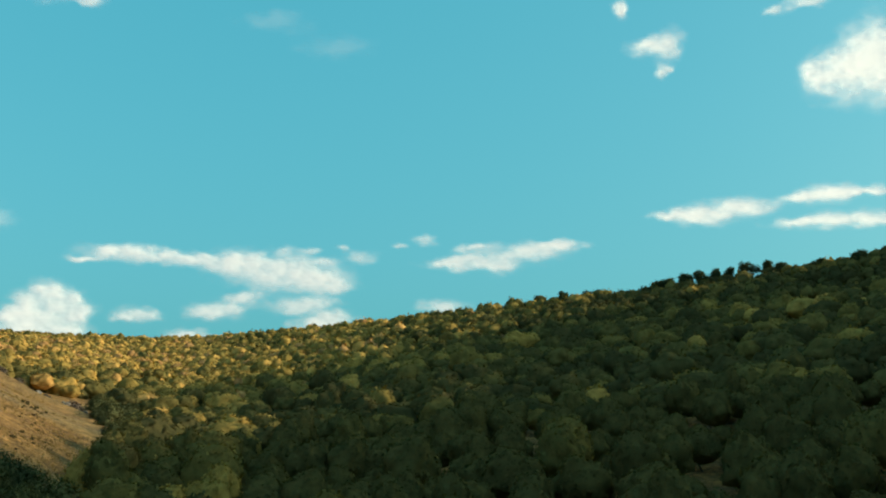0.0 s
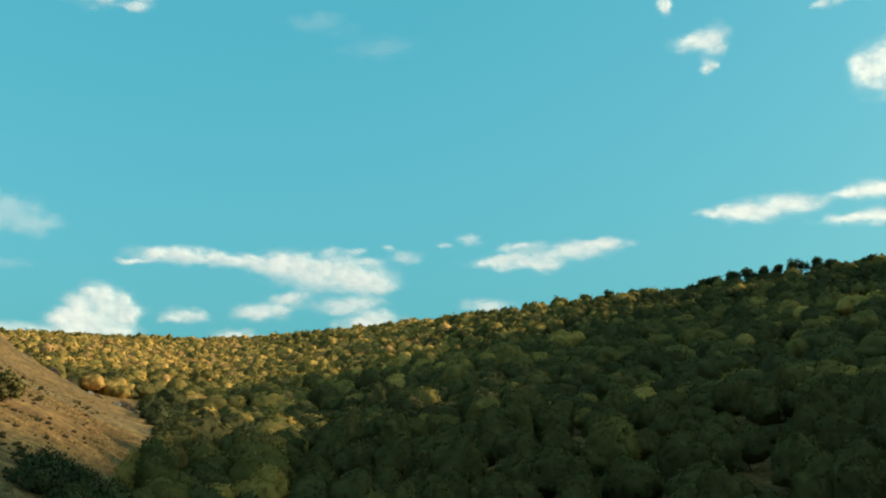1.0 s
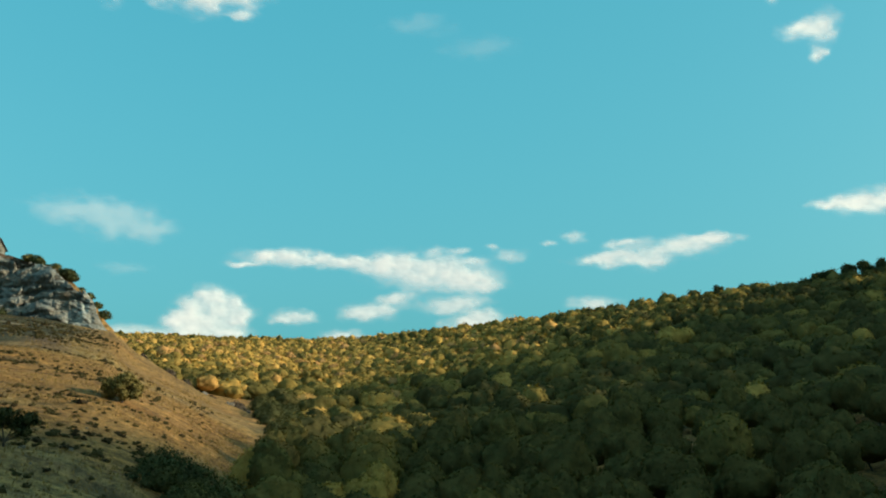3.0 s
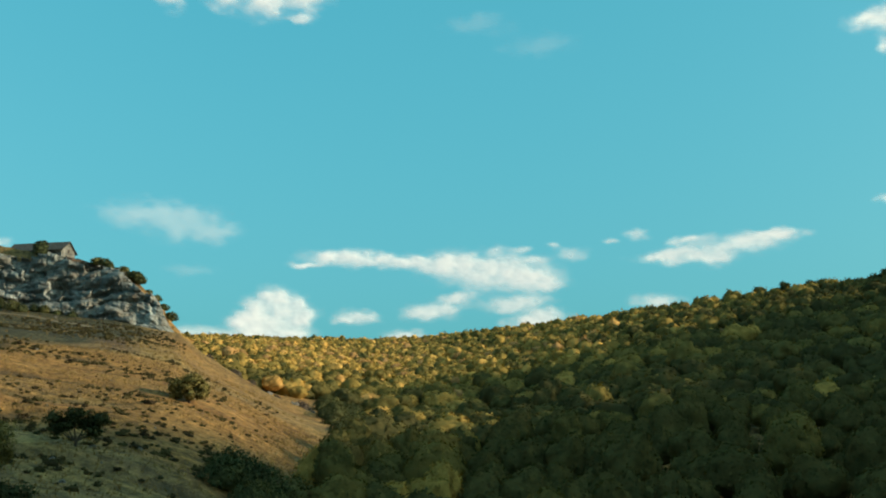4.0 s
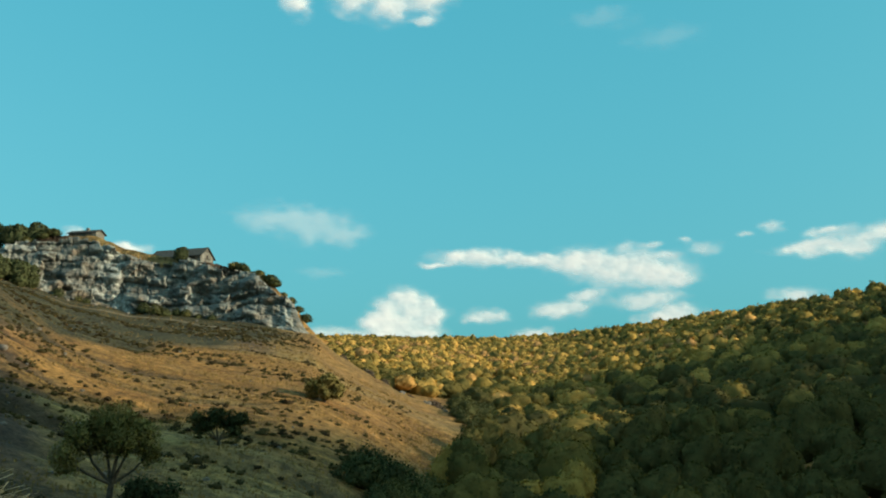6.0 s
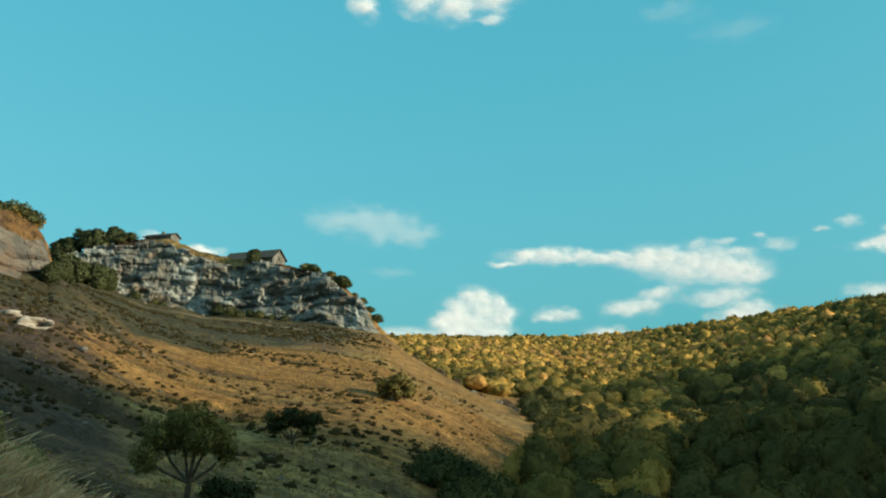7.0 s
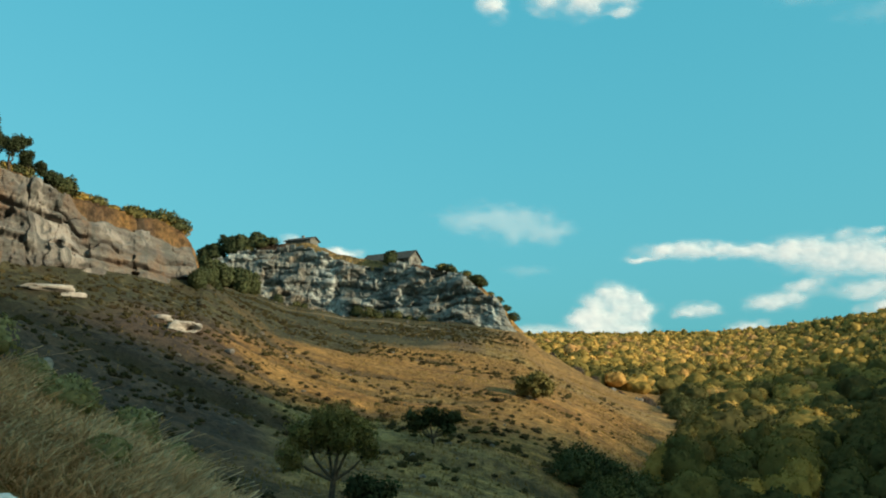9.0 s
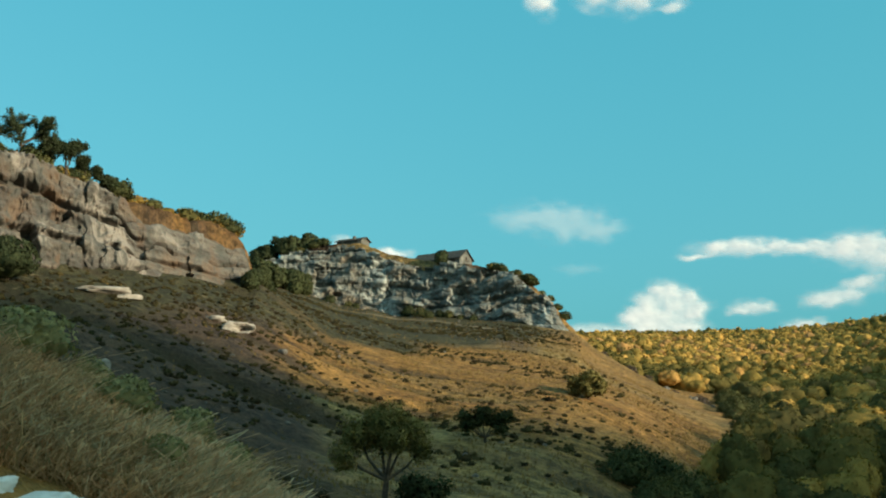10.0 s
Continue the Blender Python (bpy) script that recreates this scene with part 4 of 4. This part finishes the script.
# the lip of the far cliff
for k, a in enumerate([25.75, 26.1, 26.5, 26.9, 27.4, 27.6, 27.9, 28.2, 28.6, 28.9, 29.1, 29.5, 38.6, 38.9, 39.2, 39.9, 40.6]):
    foot_r, _, _ = cliff_line(np.array([a]))
    plant(BUSHES, k, a, float(foot_r[0]) + 6.5 + rnd.uniform(0, 2), rnd.uniform(0.45, 1.2), rnd.uniform(0, 6), 0.5)
stand(bush(77, 5.0, 5.2, 1600, 0.34, 0.05, "dark ivy-like bush against a stone house"), 32.3, 288, 0, 0.6)
# bare shrubs and bushes along the edge of the spur
for k, a in enumerate(np.linspace(17.6, 24.2, 16)):
    r = float(np.interp(a, [14, 17.8, 20, 22.5, 25.2], [215, 228, 240, 254, 268]))
    plant(BARE if k % 3 != 1 else GOLD, k, a, r + rnd.uniform(3, 7), rnd.uniform(0.6, 1.25), rnd.uniform(0, 6))
# thicket where the slope meets the wood
THICKET = [bush(90 + k, 4.6, 3.6, 1500, 0.26, (0.2, 0.4, 0.6)[k], "dark brown-green thicket bush at the wood's edge", None, 16, 0.72, 0.055) for k in range(3)]
for k in range(15):
    plant(THICKET, k, 18.6 + 0.32 * k, 104 + 9 * ((k * 7) % 5) / 4 + rnd.uniform(-2, 2), rnd.uniform(0.6, 1.1), rnd.uniform(0, 6), 0.5)
for k in range(8):
    plant(GOLD, k, 18.4 + k * 0.7, rnd.uniform(84, 95), rnd.uniform(1.0, 1.6), rnd.uniform(0, 6), 0.4)
for k in range(26):
    plant(THICKET, k, 14.9 + 0.12 * k, 190 + (k * 37) % 95, rnd.uniform(0.7, 1.3), rnd.uniform(0, 6), 0.5)
# shrubs at the foot of the far cliff
for k, a in enumerate([30.6, 31.3, 31.9, 32.4, 33.0, 33.4, 34.1, 36.9, 37.3, 38.3]):
    foot_r, _, _ = cliff_line(np.array([a]))
    plant(THICKET, k, a, float(foot_r[0]) - rnd.uniform(1.5, 6), rnd.uniform(0.5, 1.0), rnd.uniform(0, 6), 0.6)
# taller trees on the high lip, and a dark one under the near cliff
for k, (a, extra, tall, wide) in enumerate([(54.2, 9, 8.6, 9.0), (55.8, 9, 7.6, 8.0), (53.2, 10, 6.0, 7.0), (52.2, 9, 5.4, 6.5), (51.2, 9, 4.4, 5.5), (49.9, 8, 3.0, 4.2), (40.9, 9, 7.0, 5.0)]):
    foot_r, _, _ = cliff_line(np.array([a]))
    stand(open_tree("tree", 60 + k, tall, wide, 5200, 0.24, 0.0, "dark small-leaved tree on the cliff's edge", puff=0.6), a, float(foot_r[0]) + extra)
stand(bush(70, 7.0, 6.4, 2600, 0.4, 0.05, "large dark bush under a limestone cliff", masses=10), 54.6, 138)


# ---- rocks ----
def rock(name, seed, size, label, material, hollow=0.0, fine=3):
    """A weathered boulder; hollow: how deep its shaded front is cut."""
    bm = bmesh.new()
    bmesh.ops.create_icosphere(bm, subdivisions=fine, radius=1)
    co = np.array([v.co[:] for v in bm.verts])
    n = fbm(co[:, 0] * 1.3 + seed, co[:, 1] * 1.3, co[:, 2] * 1.3, seed=seed, octaves=5)
    cut = np.round(n * 5) / 5
    co = co * (1 + 0.4 * n + 0.3 * cut)[:, None]
    co = np.sign(co) * np.abs(co) ** 0.85
    if hollow:
        co[:, 1] += hollow * np.exp(-(((co[:, 0] - 0.35) / 0.5) ** 2 + ((co[:, 2] + 0.05) / 0.42) ** 2)) * (co[:, 1] < 0)
    for v, c in zip(bm.verts, co):
        v.co = Vector(c) * 0.5
        v.co = Vector((v.co.x * size[0], v.co.y * size[1], v.co.z * size[2]))
    for f in bm.faces:
        f.smooth = True
    me = bpy.data.meshes.new(name)
    bm.to_mesh(me)
    bm.free()
    me.materials.append(material)
    return tagged(new(name, me), label, "rock")


stand(rock("boulder", 3, (4.2, 2.9, 1.9), "large pale boulder with a dark hollow on a slope", STONE, 1.5, 5), 43.1, find(43.1, 6.75), radians(43), -0.3)
stand(rock("rock_slab", 4, (2.8, 1.6, 0.9), "flat pale rock slab beside a boulder", STONE), 44.2, find(44.2, 7.3), radians(40), -0.1)
stand(rock("rock_slab", 5, (6.5, 3.0, 1.0), "long white rock outcrop in heather", STONE), 49.9, find(49.9, 8.6), radians(60), -0.15)
stand(rock("rock_slab", 6, (4.0, 2.0, 0.8), "white rock outcrop in heather", STONE), 48.8, find(48.8, 8.35), radians(60), -0.1)
stand(rock("boulder", 7, (2.9, 2.2, 2.3), "grey rounded boulder behind dry grass", rock_material("grey_boulder", 0.75)), 50.2, find(50.2, 4.2), 0.4, -0.6)
stand(rock("boulder", 9, (1.1, 0.9, 0.9), "dark boulder on a grassy slope", ROCK), 40.7, find(40.7, 5.6), 0.4, -0.2)
stand(rock("rock_slab", 8, (0.62, 0.5, 0.3), "bleached white rock in dry grass", WHITE_STONE, 0, 5), 51.9, 8.2, radians(25), 0.06)
stand(rock("rock_slab", 10, (0.6, 0.45, 0.36), "bleached white rock in dry grass", WHITE_STONE, 0, 5), 55.4, 8.3, radians(70), 0.14)
STONES = [rock("stone", 11 + k, (0.9, 0.7, 0.6), "pale stone on a grassy slope", ROCK) for k in range(4)]
for k in range(44):
    a, r = rnd.uniform(26, 54), 0
    r = find(a, rnd.uniform(-1, 7.5), 60)
    ob = STONES[k % 4] if k < 4 else copy_thing(STONES[k % 4], Matrix())
    tagged(ob, group="stones on the slope")
    stand(ob, a, min(r, 260), rnd.uniform(0, 6), -0.02, rnd.uniform(0.25, 0.8))
# fallen blocks under the far cliff
for k in range(18):
    a = rnd.uniform(26, 41)
    foot_r, _, _ = cliff_line(np.array([a]))
    stand(copy_thing(STONES[k % 4], Matrix()), a, float(foot_r[0]) - rnd.uniform(0, 9), rnd.uniform(0, 6), 0.0, rnd.uniform(0.6, 1.6))


# ---- buildings on the plateau ----
# toned dark and cool: the house's shaded side is put into the stone colour
STONE_WALL = rock_material("house_stone", 0.4, 0.6)
SLATE = simple("roof_slate", (0.03, 0.033, 0.032), (0.075, 0.075, 0.07), 1.2)
GLASS = simple("dark_pane", (0.012, 0.014, 0.016), (0.03, 0.03, 0.034), 0.6, 0.15, 0.0)
TIMBER = simple("old_timber", (0.09, 0.07, 0.05), (0.19, 0.15, 0.11), 2.5)


def box(bm, x0, x1, y0, y1, z0, z1):
    v = [bm.verts.new(p) for p in ((x0, y0, z0), (x1, y0, z0), (x1, y1, z0), (x0, y1, z0), (x0, y0, z1), (x1, y0, z1), (x1, y1, z1), (x0, y1, z1))]
    for f in ((3, 2, 1, 0), (4, 5, 6, 7), (0, 1, 5, 4), (1, 2, 6, 5), (2, 3, 7, 6), (3, 0, 4, 7)):
        bm.faces.new([v[i] for i in f])


def gabled_house(name, length, width, eaves, ridge, label, windows):
    """A stone house along x with its gable at x = 0; the gable looks towards +x."""
    root = tagged(new(name), label, "house")
    w = width / 2
    bm = bmesh.new()
    ends = []
    for x in (0, -length):
        ends.append([bm.verts.new((x, y, z)) for y, z in ((-w, -2.0), (w, -2.0), (w, eaves), (0, ridge), (-w, eaves))])
    bm.faces.new(ends[0])
    bm.faces.new(ends[1][::-1])
    for k in range(5):
        bm.faces.new([ends[0][k], ends[1][k], ends[1][(k + 1) % 5], ends[0][(k + 1) % 5]])
    part("wall", bm, STONE_WALL, root)
    bm = bmesh.new()
    over, thick = 0.5, 0.22
    drop = (ridge - eaves) / w * over
    for s in (-1, 1):
        lo = [bm.verts.new((x, s * (w + over), eaves - drop + 0.02)) for x in (over, -length - over)]
        hi = [bm.verts.new((x, 0, ridge + 0.02)) for x in (over, -length - over)]
        lo2 = [bm.verts.new(v.co + Vector((0, 0, thick))) for v in lo]
        hi2 = [bm.verts.new(v.co + Vector((0, 0, thick))) for v in hi]
        for f in ((lo[0], lo[1], hi[1], hi[0]), (lo2[0], hi2[0], hi2[1], lo2[1]), (lo[0], lo2[0], lo2[1], lo[1]), (lo[0], hi[0], hi2[0], lo2[0]), (lo[1], lo2[1], hi2[1], hi[1])):
            bm.faces.new(f)
    part("roof", bm, SLATE, root, "weathered grey slate roof")
    for y, z, ww, hh in windows:
        bm = bmesh.new()
        box(bm, 0.01, 0.09, y - ww / 2 - 0.12, y + ww / 2 + 0.12, z - hh / 2 - 0.12, z + hh / 2 + 0.12)
        win = part("window", bm, TIMBER, root)
        bm = bmesh.new()
        box(bm, 0.094, 0.11, y - ww / 2, y + ww / 2, z - hh / 2, z + hh / 2)
        part("pane", bm, GLASS, win, "dark window pane")
    bm = bmesh.new()
    box(bm, -length * 0.45 - 0.35, -length * 0.45 + 0.35, -0.35, 0.35, ridge - 0.4, ridge + 0.8)
    part("chimney", bm, STONE_WALL, root)
    return root


house = gabled_house("house", 15.0, 7.0, 3.6, 6.0, "old grey stone house with a slate roof on a cliff", [(-1.2, 1.5, 0.9, 1.3), (0.9, 1.5, 0.9, 1.3), (0, 3.6, 0.7, 0.8)])
hx, hy, _ = polar(30.95, 292)
house.matrix_basis = pose(hx, hy, 52.6, 0, 0, 32 - 30)
porch = tagged(new("lean_to"), "small timber lean-to against a stone house", "shed")
bm = bmesh.new()
box(bm, 0.15, 1.9, -1.0, 1.6, -2.0, 1.7)
part("wall", bm, TIMBER, porch)
bm = bmesh.new()
box(bm, 0.1, 2.3, -1.3, 1.9, 1.71, 1.86)
part("roof", bm, SLATE, porch)
porch.matrix_basis = house.matrix_basis @ pose(0, 2.6, 0)
hut = gabled_house("ruined_hut", 8.0, 4.6, 2.3, 3.2, "low ruined stone hut with a dark slab roof", [(0.3, 0.6, 1.4, 1.0)])
foot_r, _, _ = cliff_line(np.array([37.0]))
hx, hy, _ = polar(36.4, float(foot_r[0]) + 9)
hut.matrix_basis = pose(hx, hy, ground_at(36.4, float(foot_r[0]) + 9) - 0.7, 0, 0, 37 - 30)


def masonry(name, a0, a1, back, tall, label):
    """A dry stone wall along the cliff's lip, each block its own part."""
    root = tagged(new(name), label, "wall")
    foot0, _, _ = cliff_line(np.array([(a0 + a1) / 2]))
    r = float(foot0[0]) + back
    x0, y0, _ = polar(a0, r)
    x1, y1, _ = polar(a1, r)
    span = math.hypot(x1 - x0, y1 - y0)
    root.matrix_basis = Matrix.LocRotScale((x0, y0, min(ground_at(a0, r), ground_at(a1, r)) - 0.6), Euler((0, 0, math.atan2(y1 - y0, x1 - x0))), None)
    blocks = []
    for k in range(3):
        bm = bmesh.new()
        box(bm, 0, 0.92, -0.3, 0.3, 0, 0.46)
        bmesh.ops.bevel(bm, geom=list(bm.edges), offset=0.05, segments=1, affect="EDGES")
        for v in bm.verts:
            v.co += Vector(rnd.normal(0, 0.025, 3))
        me = bpy.data.meshes.new("block")
        bm.to_mesh(me)
        bm.free()
        me.materials.append(STONE_WALL)
        blocks.append(me)
    rows = int(tall / 0.48)
    for j in range(rows):
        x = -0.4 * (j % 2)
        while x < span:
            if j < rows - 2 or rnd.uniform() > 0.3:
                ob = child("block", blocks[int(rnd.integers(0, 3))], root)
                ob.location = (x, rnd.uniform(-0.05, 0.05), j * 0.48)
            x += 0.96
    return root


masonry("stone_wall", 40.3, 38.3, 4.2, 2.9, "grey dry stone wall on the cliff's lip")


# ---- grass ----
def build_tufts(name, count, seed, a0, a1, r0, r1, size, per, label, tints):
    """Grass tufts over the slope."""
    rnd = np.random.default_rng(seed)
    a = rnd.uniform(a0, a1, count)
    r = np.sqrt(rnd.uniform(r0 ** 2, r1 ** 2, count))
    x, y, _ = polar(a, r)
    foot_r, _, _ = cliff_line(a)
    thick = (fbm(x / 9, y / 9, seed=seed) > -0.15) & ((r < shaded_turf_line(a) + 6) | (rnd.uniform(0, 1, count) > 0.8)) & (rnd.uniform(0, 1, count) > 0.85 * smooth(37, 42, a) * smooth(80, 95, r))
    on = (r < np.where(a < 25.2, np.interp(a, [14, 17.8, 20, 22.5, 25.2], [215, 228, 240, 254, 268]), foot_r) - 1.5) & thick & (left_slope(a, r) > woods_land(a, r))
    a, r, x, y = a[on], r[on], x[on], y[on]
    z = height(a, r) + EYE
    n = len(a)
    s = size * rnd.uniform(0.5, 1.4, n)
    base = np.repeat(np.stack([x, y, z], -1), per, 0) + rnd.normal(0, 0.22, (n * per, 3)) * np.repeat(s, per)[:, None] * np.array([1, 1, 0])
    ss = np.repeat(s, per)[:, None]
    t = rnd.uniform(0, 6.283, n * per)
    side = np.stack([np.cos(t), np.sin(t), np.zeros_like(t)], -1)
    lean = rnd.normal(0, 0.35, (n * per, 3)) * np.array([1, 1, 0]) + np.array([0, 0, 1.0])
    tip = base + lean * ss * rnd.uniform(0.6, 1.0, (n * per, 1))
    w = ss * 0.24
    q = np.stack([base - side * w - np.array([0, 0, 0.1]), base + side * w - np.array([0, 0, 0.1]), tip + side * w * 0.45, tip - side * w * 0.45], 1).reshape(-1, 3)
    tint = np.repeat(np.repeat(np.clip(rnd.normal(tints[0], tints[1], n) + 0.25 * fbm(x / 14, y / 14, seed=seed + 2), 0, 1), per), 4)
    me = make_mesh(name, q, np.arange(len(q)).reshape(-1, 4), SLOPE_GRASS, False, [("tint", tint)])
    return tagged(new(name, me), label, "grass", kind="stuff")


build_tufts("grass_tufts", 70000, 81, 16, 56, 45, 300, 0.24, 2, "dry tan and olive grass tufts on the slope", (0.2, 0.16))


def build_scrub():
    """Low heather and thorn cushions on the upper slope."""
    rnd = np.random.default_rng(91)
    n = 10000
    a, r = rnd.uniform(20, 56, n), np.sqrt(rnd.uniform(55 ** 2, 262 ** 2, n))
    x, y, _ = polar(a, r)
    foot_r, _, _ = cliff_line(a)
    want = fbm(x / 40, y / 13, seed=92) + 0.45 * smooth(38, 47, a) + 0.2 * smooth(130, 80, r) + 0.2 * smooth(0, 10, r - shaded_turf_line(a))
    on = (r < foot_r - 3) & (want + 0.4 * terrace(a, r)[0] + rnd.normal(0, 0.15, n) > 0.25) & (left_slope(a, r) > woods_land(a, r)) & ((a > 25) | (r < 215))
    a, r, x, y = a[on], r[on], x[on], y[on]
    z = height(a, r) + EYE
    V, F, T, at = [], [], [], 0
    for k in range(len(a)):
        w = rnd.uniform(0.3, 0.75) * (1 + 0.6 * (rnd.uniform() > 0.9))
        v, f = crown_arrays([(0, 0, 0.1 * w, w * 0.62, w * 0.36)], 12, 0.34 * w, rnd, 0.9)
        V.append(v + np.array([x[k], y[k], z[k]]))
        F.append(f + at)
        T.append(np.full(len(v), rnd.uniform(0, 1)))
        at += len(v)
    me = make_mesh("low_scrub", np.vstack(V), np.vstack(F), SCRUB, False, [("tint", np.concatenate(T))])
    return tagged(new("low_scrub", me), "brown and olive heather cushions on the slope", "shrubs", kind="stuff")


SCRUB = foliage_material("heather", [(0.0, (0.04, 0.032, 0.023)), (0.5, (0.048, 0.046, 0.026)), (1.0, (0.075, 0.064, 0.034))])
build_scrub()


def build_bank_grass():
    """Tall dry grass on the near bank: bent blades and seed stalks."""
    rnd = np.random.default_rng(95)
    n = 80000
    a, r = rnd.uniform(34, 61, n), rnd.uniform(7.0, 15.5, n)
    x, y, _ = polar(a, r)
    thick = fbm(x / 1.1, y / 1.1, seed=96)
    on = (thick > -0.4) & ~((np.abs(a - 53.0) < 4.0) & (r < 8.6))
    a, r, x, y, thick = a[on], r[on], x[on], y[on], thick[on]
    z = height(a, r) + EYE
    n = len(a)
    h = rnd.uniform(0.05, 0.24, n) * (1 + 0.9 * thick) * (1 + 0.5 * (rnd.uniform(0, 1, n) > 0.95))
    t = rnd.uniform(0, 6.283, n)
    side = np.stack([np.cos(t), np.sin(t), 0 * t], -1)
    lean = rnd.normal(0, 0.85, (n, 3)) * np.array([1, 1, 0]) + np.array([-0.1, 0.05, 0])
    w = rnd.uniform(0.005, 0.011, n)[:, None]
    base = np.stack([x, y, z - 0.03], -1)
    rows = []
    for k, width in ((0.0, 0.7), (0.6, 0.6), (1.0, 1.1)):
        mid = base + np.array([0, 0, 1.0]) * (h * k * (1 - 0.12 * k))[:, None] + lean * (h * k ** 1.7)[:, None]
        rows += [mid - side * w * width, mid + side * w * width]
    v = np.stack(rows, 1).reshape(-1, 3)
    o = (np.arange(n) * 6)[:, None]
    f = np.concatenate([o + np.array([0, 1, 3, 2]), o + np.array([2, 3, 5, 4])])
    tint = np.repeat(np.clip(rnd.normal(0.8, 0.2, n) + 0.55 * fbm(x / 1.3, y / 1.3, seed=97), 0, 1), 6)
    soft_up = np.repeat(unit(np.cross(side, [0, 0, 1.0]) + np.array([0, 0, 1.5]) + rnd.normal(0, 0.3, side.shape)), 6, 0)
    me = make_mesh("bank_grass", v, f, DRY_GRASS, True, [("tint", tint)], soft_up)
    return tagged(new("bank_grass", me), "tall dry straw-coloured grass on the near bank", "grass", kind="stuff")


build_bank_grass()
BANK_BUSH = foliage_material("grey_green_leaves", [(0.0, (0.24, 0.23, 0.12)), (0.5, (0.3, 0.28, 0.15)), (1.0, (0.4, 0.34, 0.19))])
for k, (a, r, s) in enumerate([(53.4, 12.6, 0.42), (45.4, 12.4, 0.3), (43.2, 12.3, 0.24), (48.6, 11.6, 0.3), (46.6, 10.2, 0.22), (50.4, 12.9, 0.26)]):
    ob = bush(110 + k, 2.2, 1.9, 900, 0.16, 0.55 + 0.1 * (k % 3), "grey-green low bush among dry grass", BANK_BUSH)
    stand(ob, a, r, k, 0.05, s)


# dark trees that stand up from the skyline of the wooded hill
for k, (a, tall, wide) in enumerate([(-11.4, 8.0, 7.0), (-12.1, 8.7, 7.5), (-12.8, 9.2, 7.0), (-13.6, 9.4, 8.0), (-14.4, 9.3, 8.0), (-15.2, 8.8, 7.0), (-16.1, 10.6, 9.0), (-16.9, 9.8, 8.5), (-17.7, 7.8, 7.0), (-6.4, 7.8, 6.0), (-7.6, 7.0, 5.5), (-19.6, 7.0, 6.0), (-21.5, 7.5, 6.0)]):
    r = float(np.interp(a, RIDGE_A, RIDGE_R))
    stand(open_tree("tree", 130 + k, tall, wide * 1.25, 2200, 0.5, 0.1, "dark tree standing up from the wooded skyline", puff=1.5), a, r - 2, 0, 1.4)
# pale stones along the edge of the spur
for k, a in enumerate(np.array([18.0, 18.3, 19.2, 19.4, 20.6])):
    r = float(np.interp(a, [14, 17.8, 20, 22.5, 25.2], [215, 228, 240, 254, 268]))
    stand(copy_thing(STONES[k % 4], Matrix()), a, r - rnd.uniform(0, 2), rnd.uniform(0, 6), -0.1, rnd.uniform(0.9, 2.0))


# unseen clouds, added round the sky and overhead to brighten the shade with neutral light
rnd = np.random.default_rng(500)
made = 0
while made < 78:
    a, e = rnd.uniform(-180, 180), math.degrees(math.asin(rnd.uniform(0.12, 0.99)))
    ahead = abs((a - 16 + 180) % 360 - 180) * math.cos(radians(e))
    at_sun = math.hypot(((a - SUN_AZ + 180) % 360 - 180) * math.cos(radians(e)), e - SUN_EL)
    if (ahead < 62 and e < 40) or at_sun < 16:
        continue
    wide = rnd.uniform(3.0, 6.5)
    c = 1 / max(math.cos(radians(e)), 0.15)
    cloud("unseen white cumulus cloud high in the sky, added to fill the shade with light", 0.95, [(a + rnd.uniform(-0.9, 0.9) * wide * c, e + rnd.uniform(-0.3, 0.3) * wide, wide * c * rnd.uniform(0.5, 1), wide * rnd.uniform(0.35, 0.6)) for _ in range(5)], 700 + made, 0.8)
    made += 1
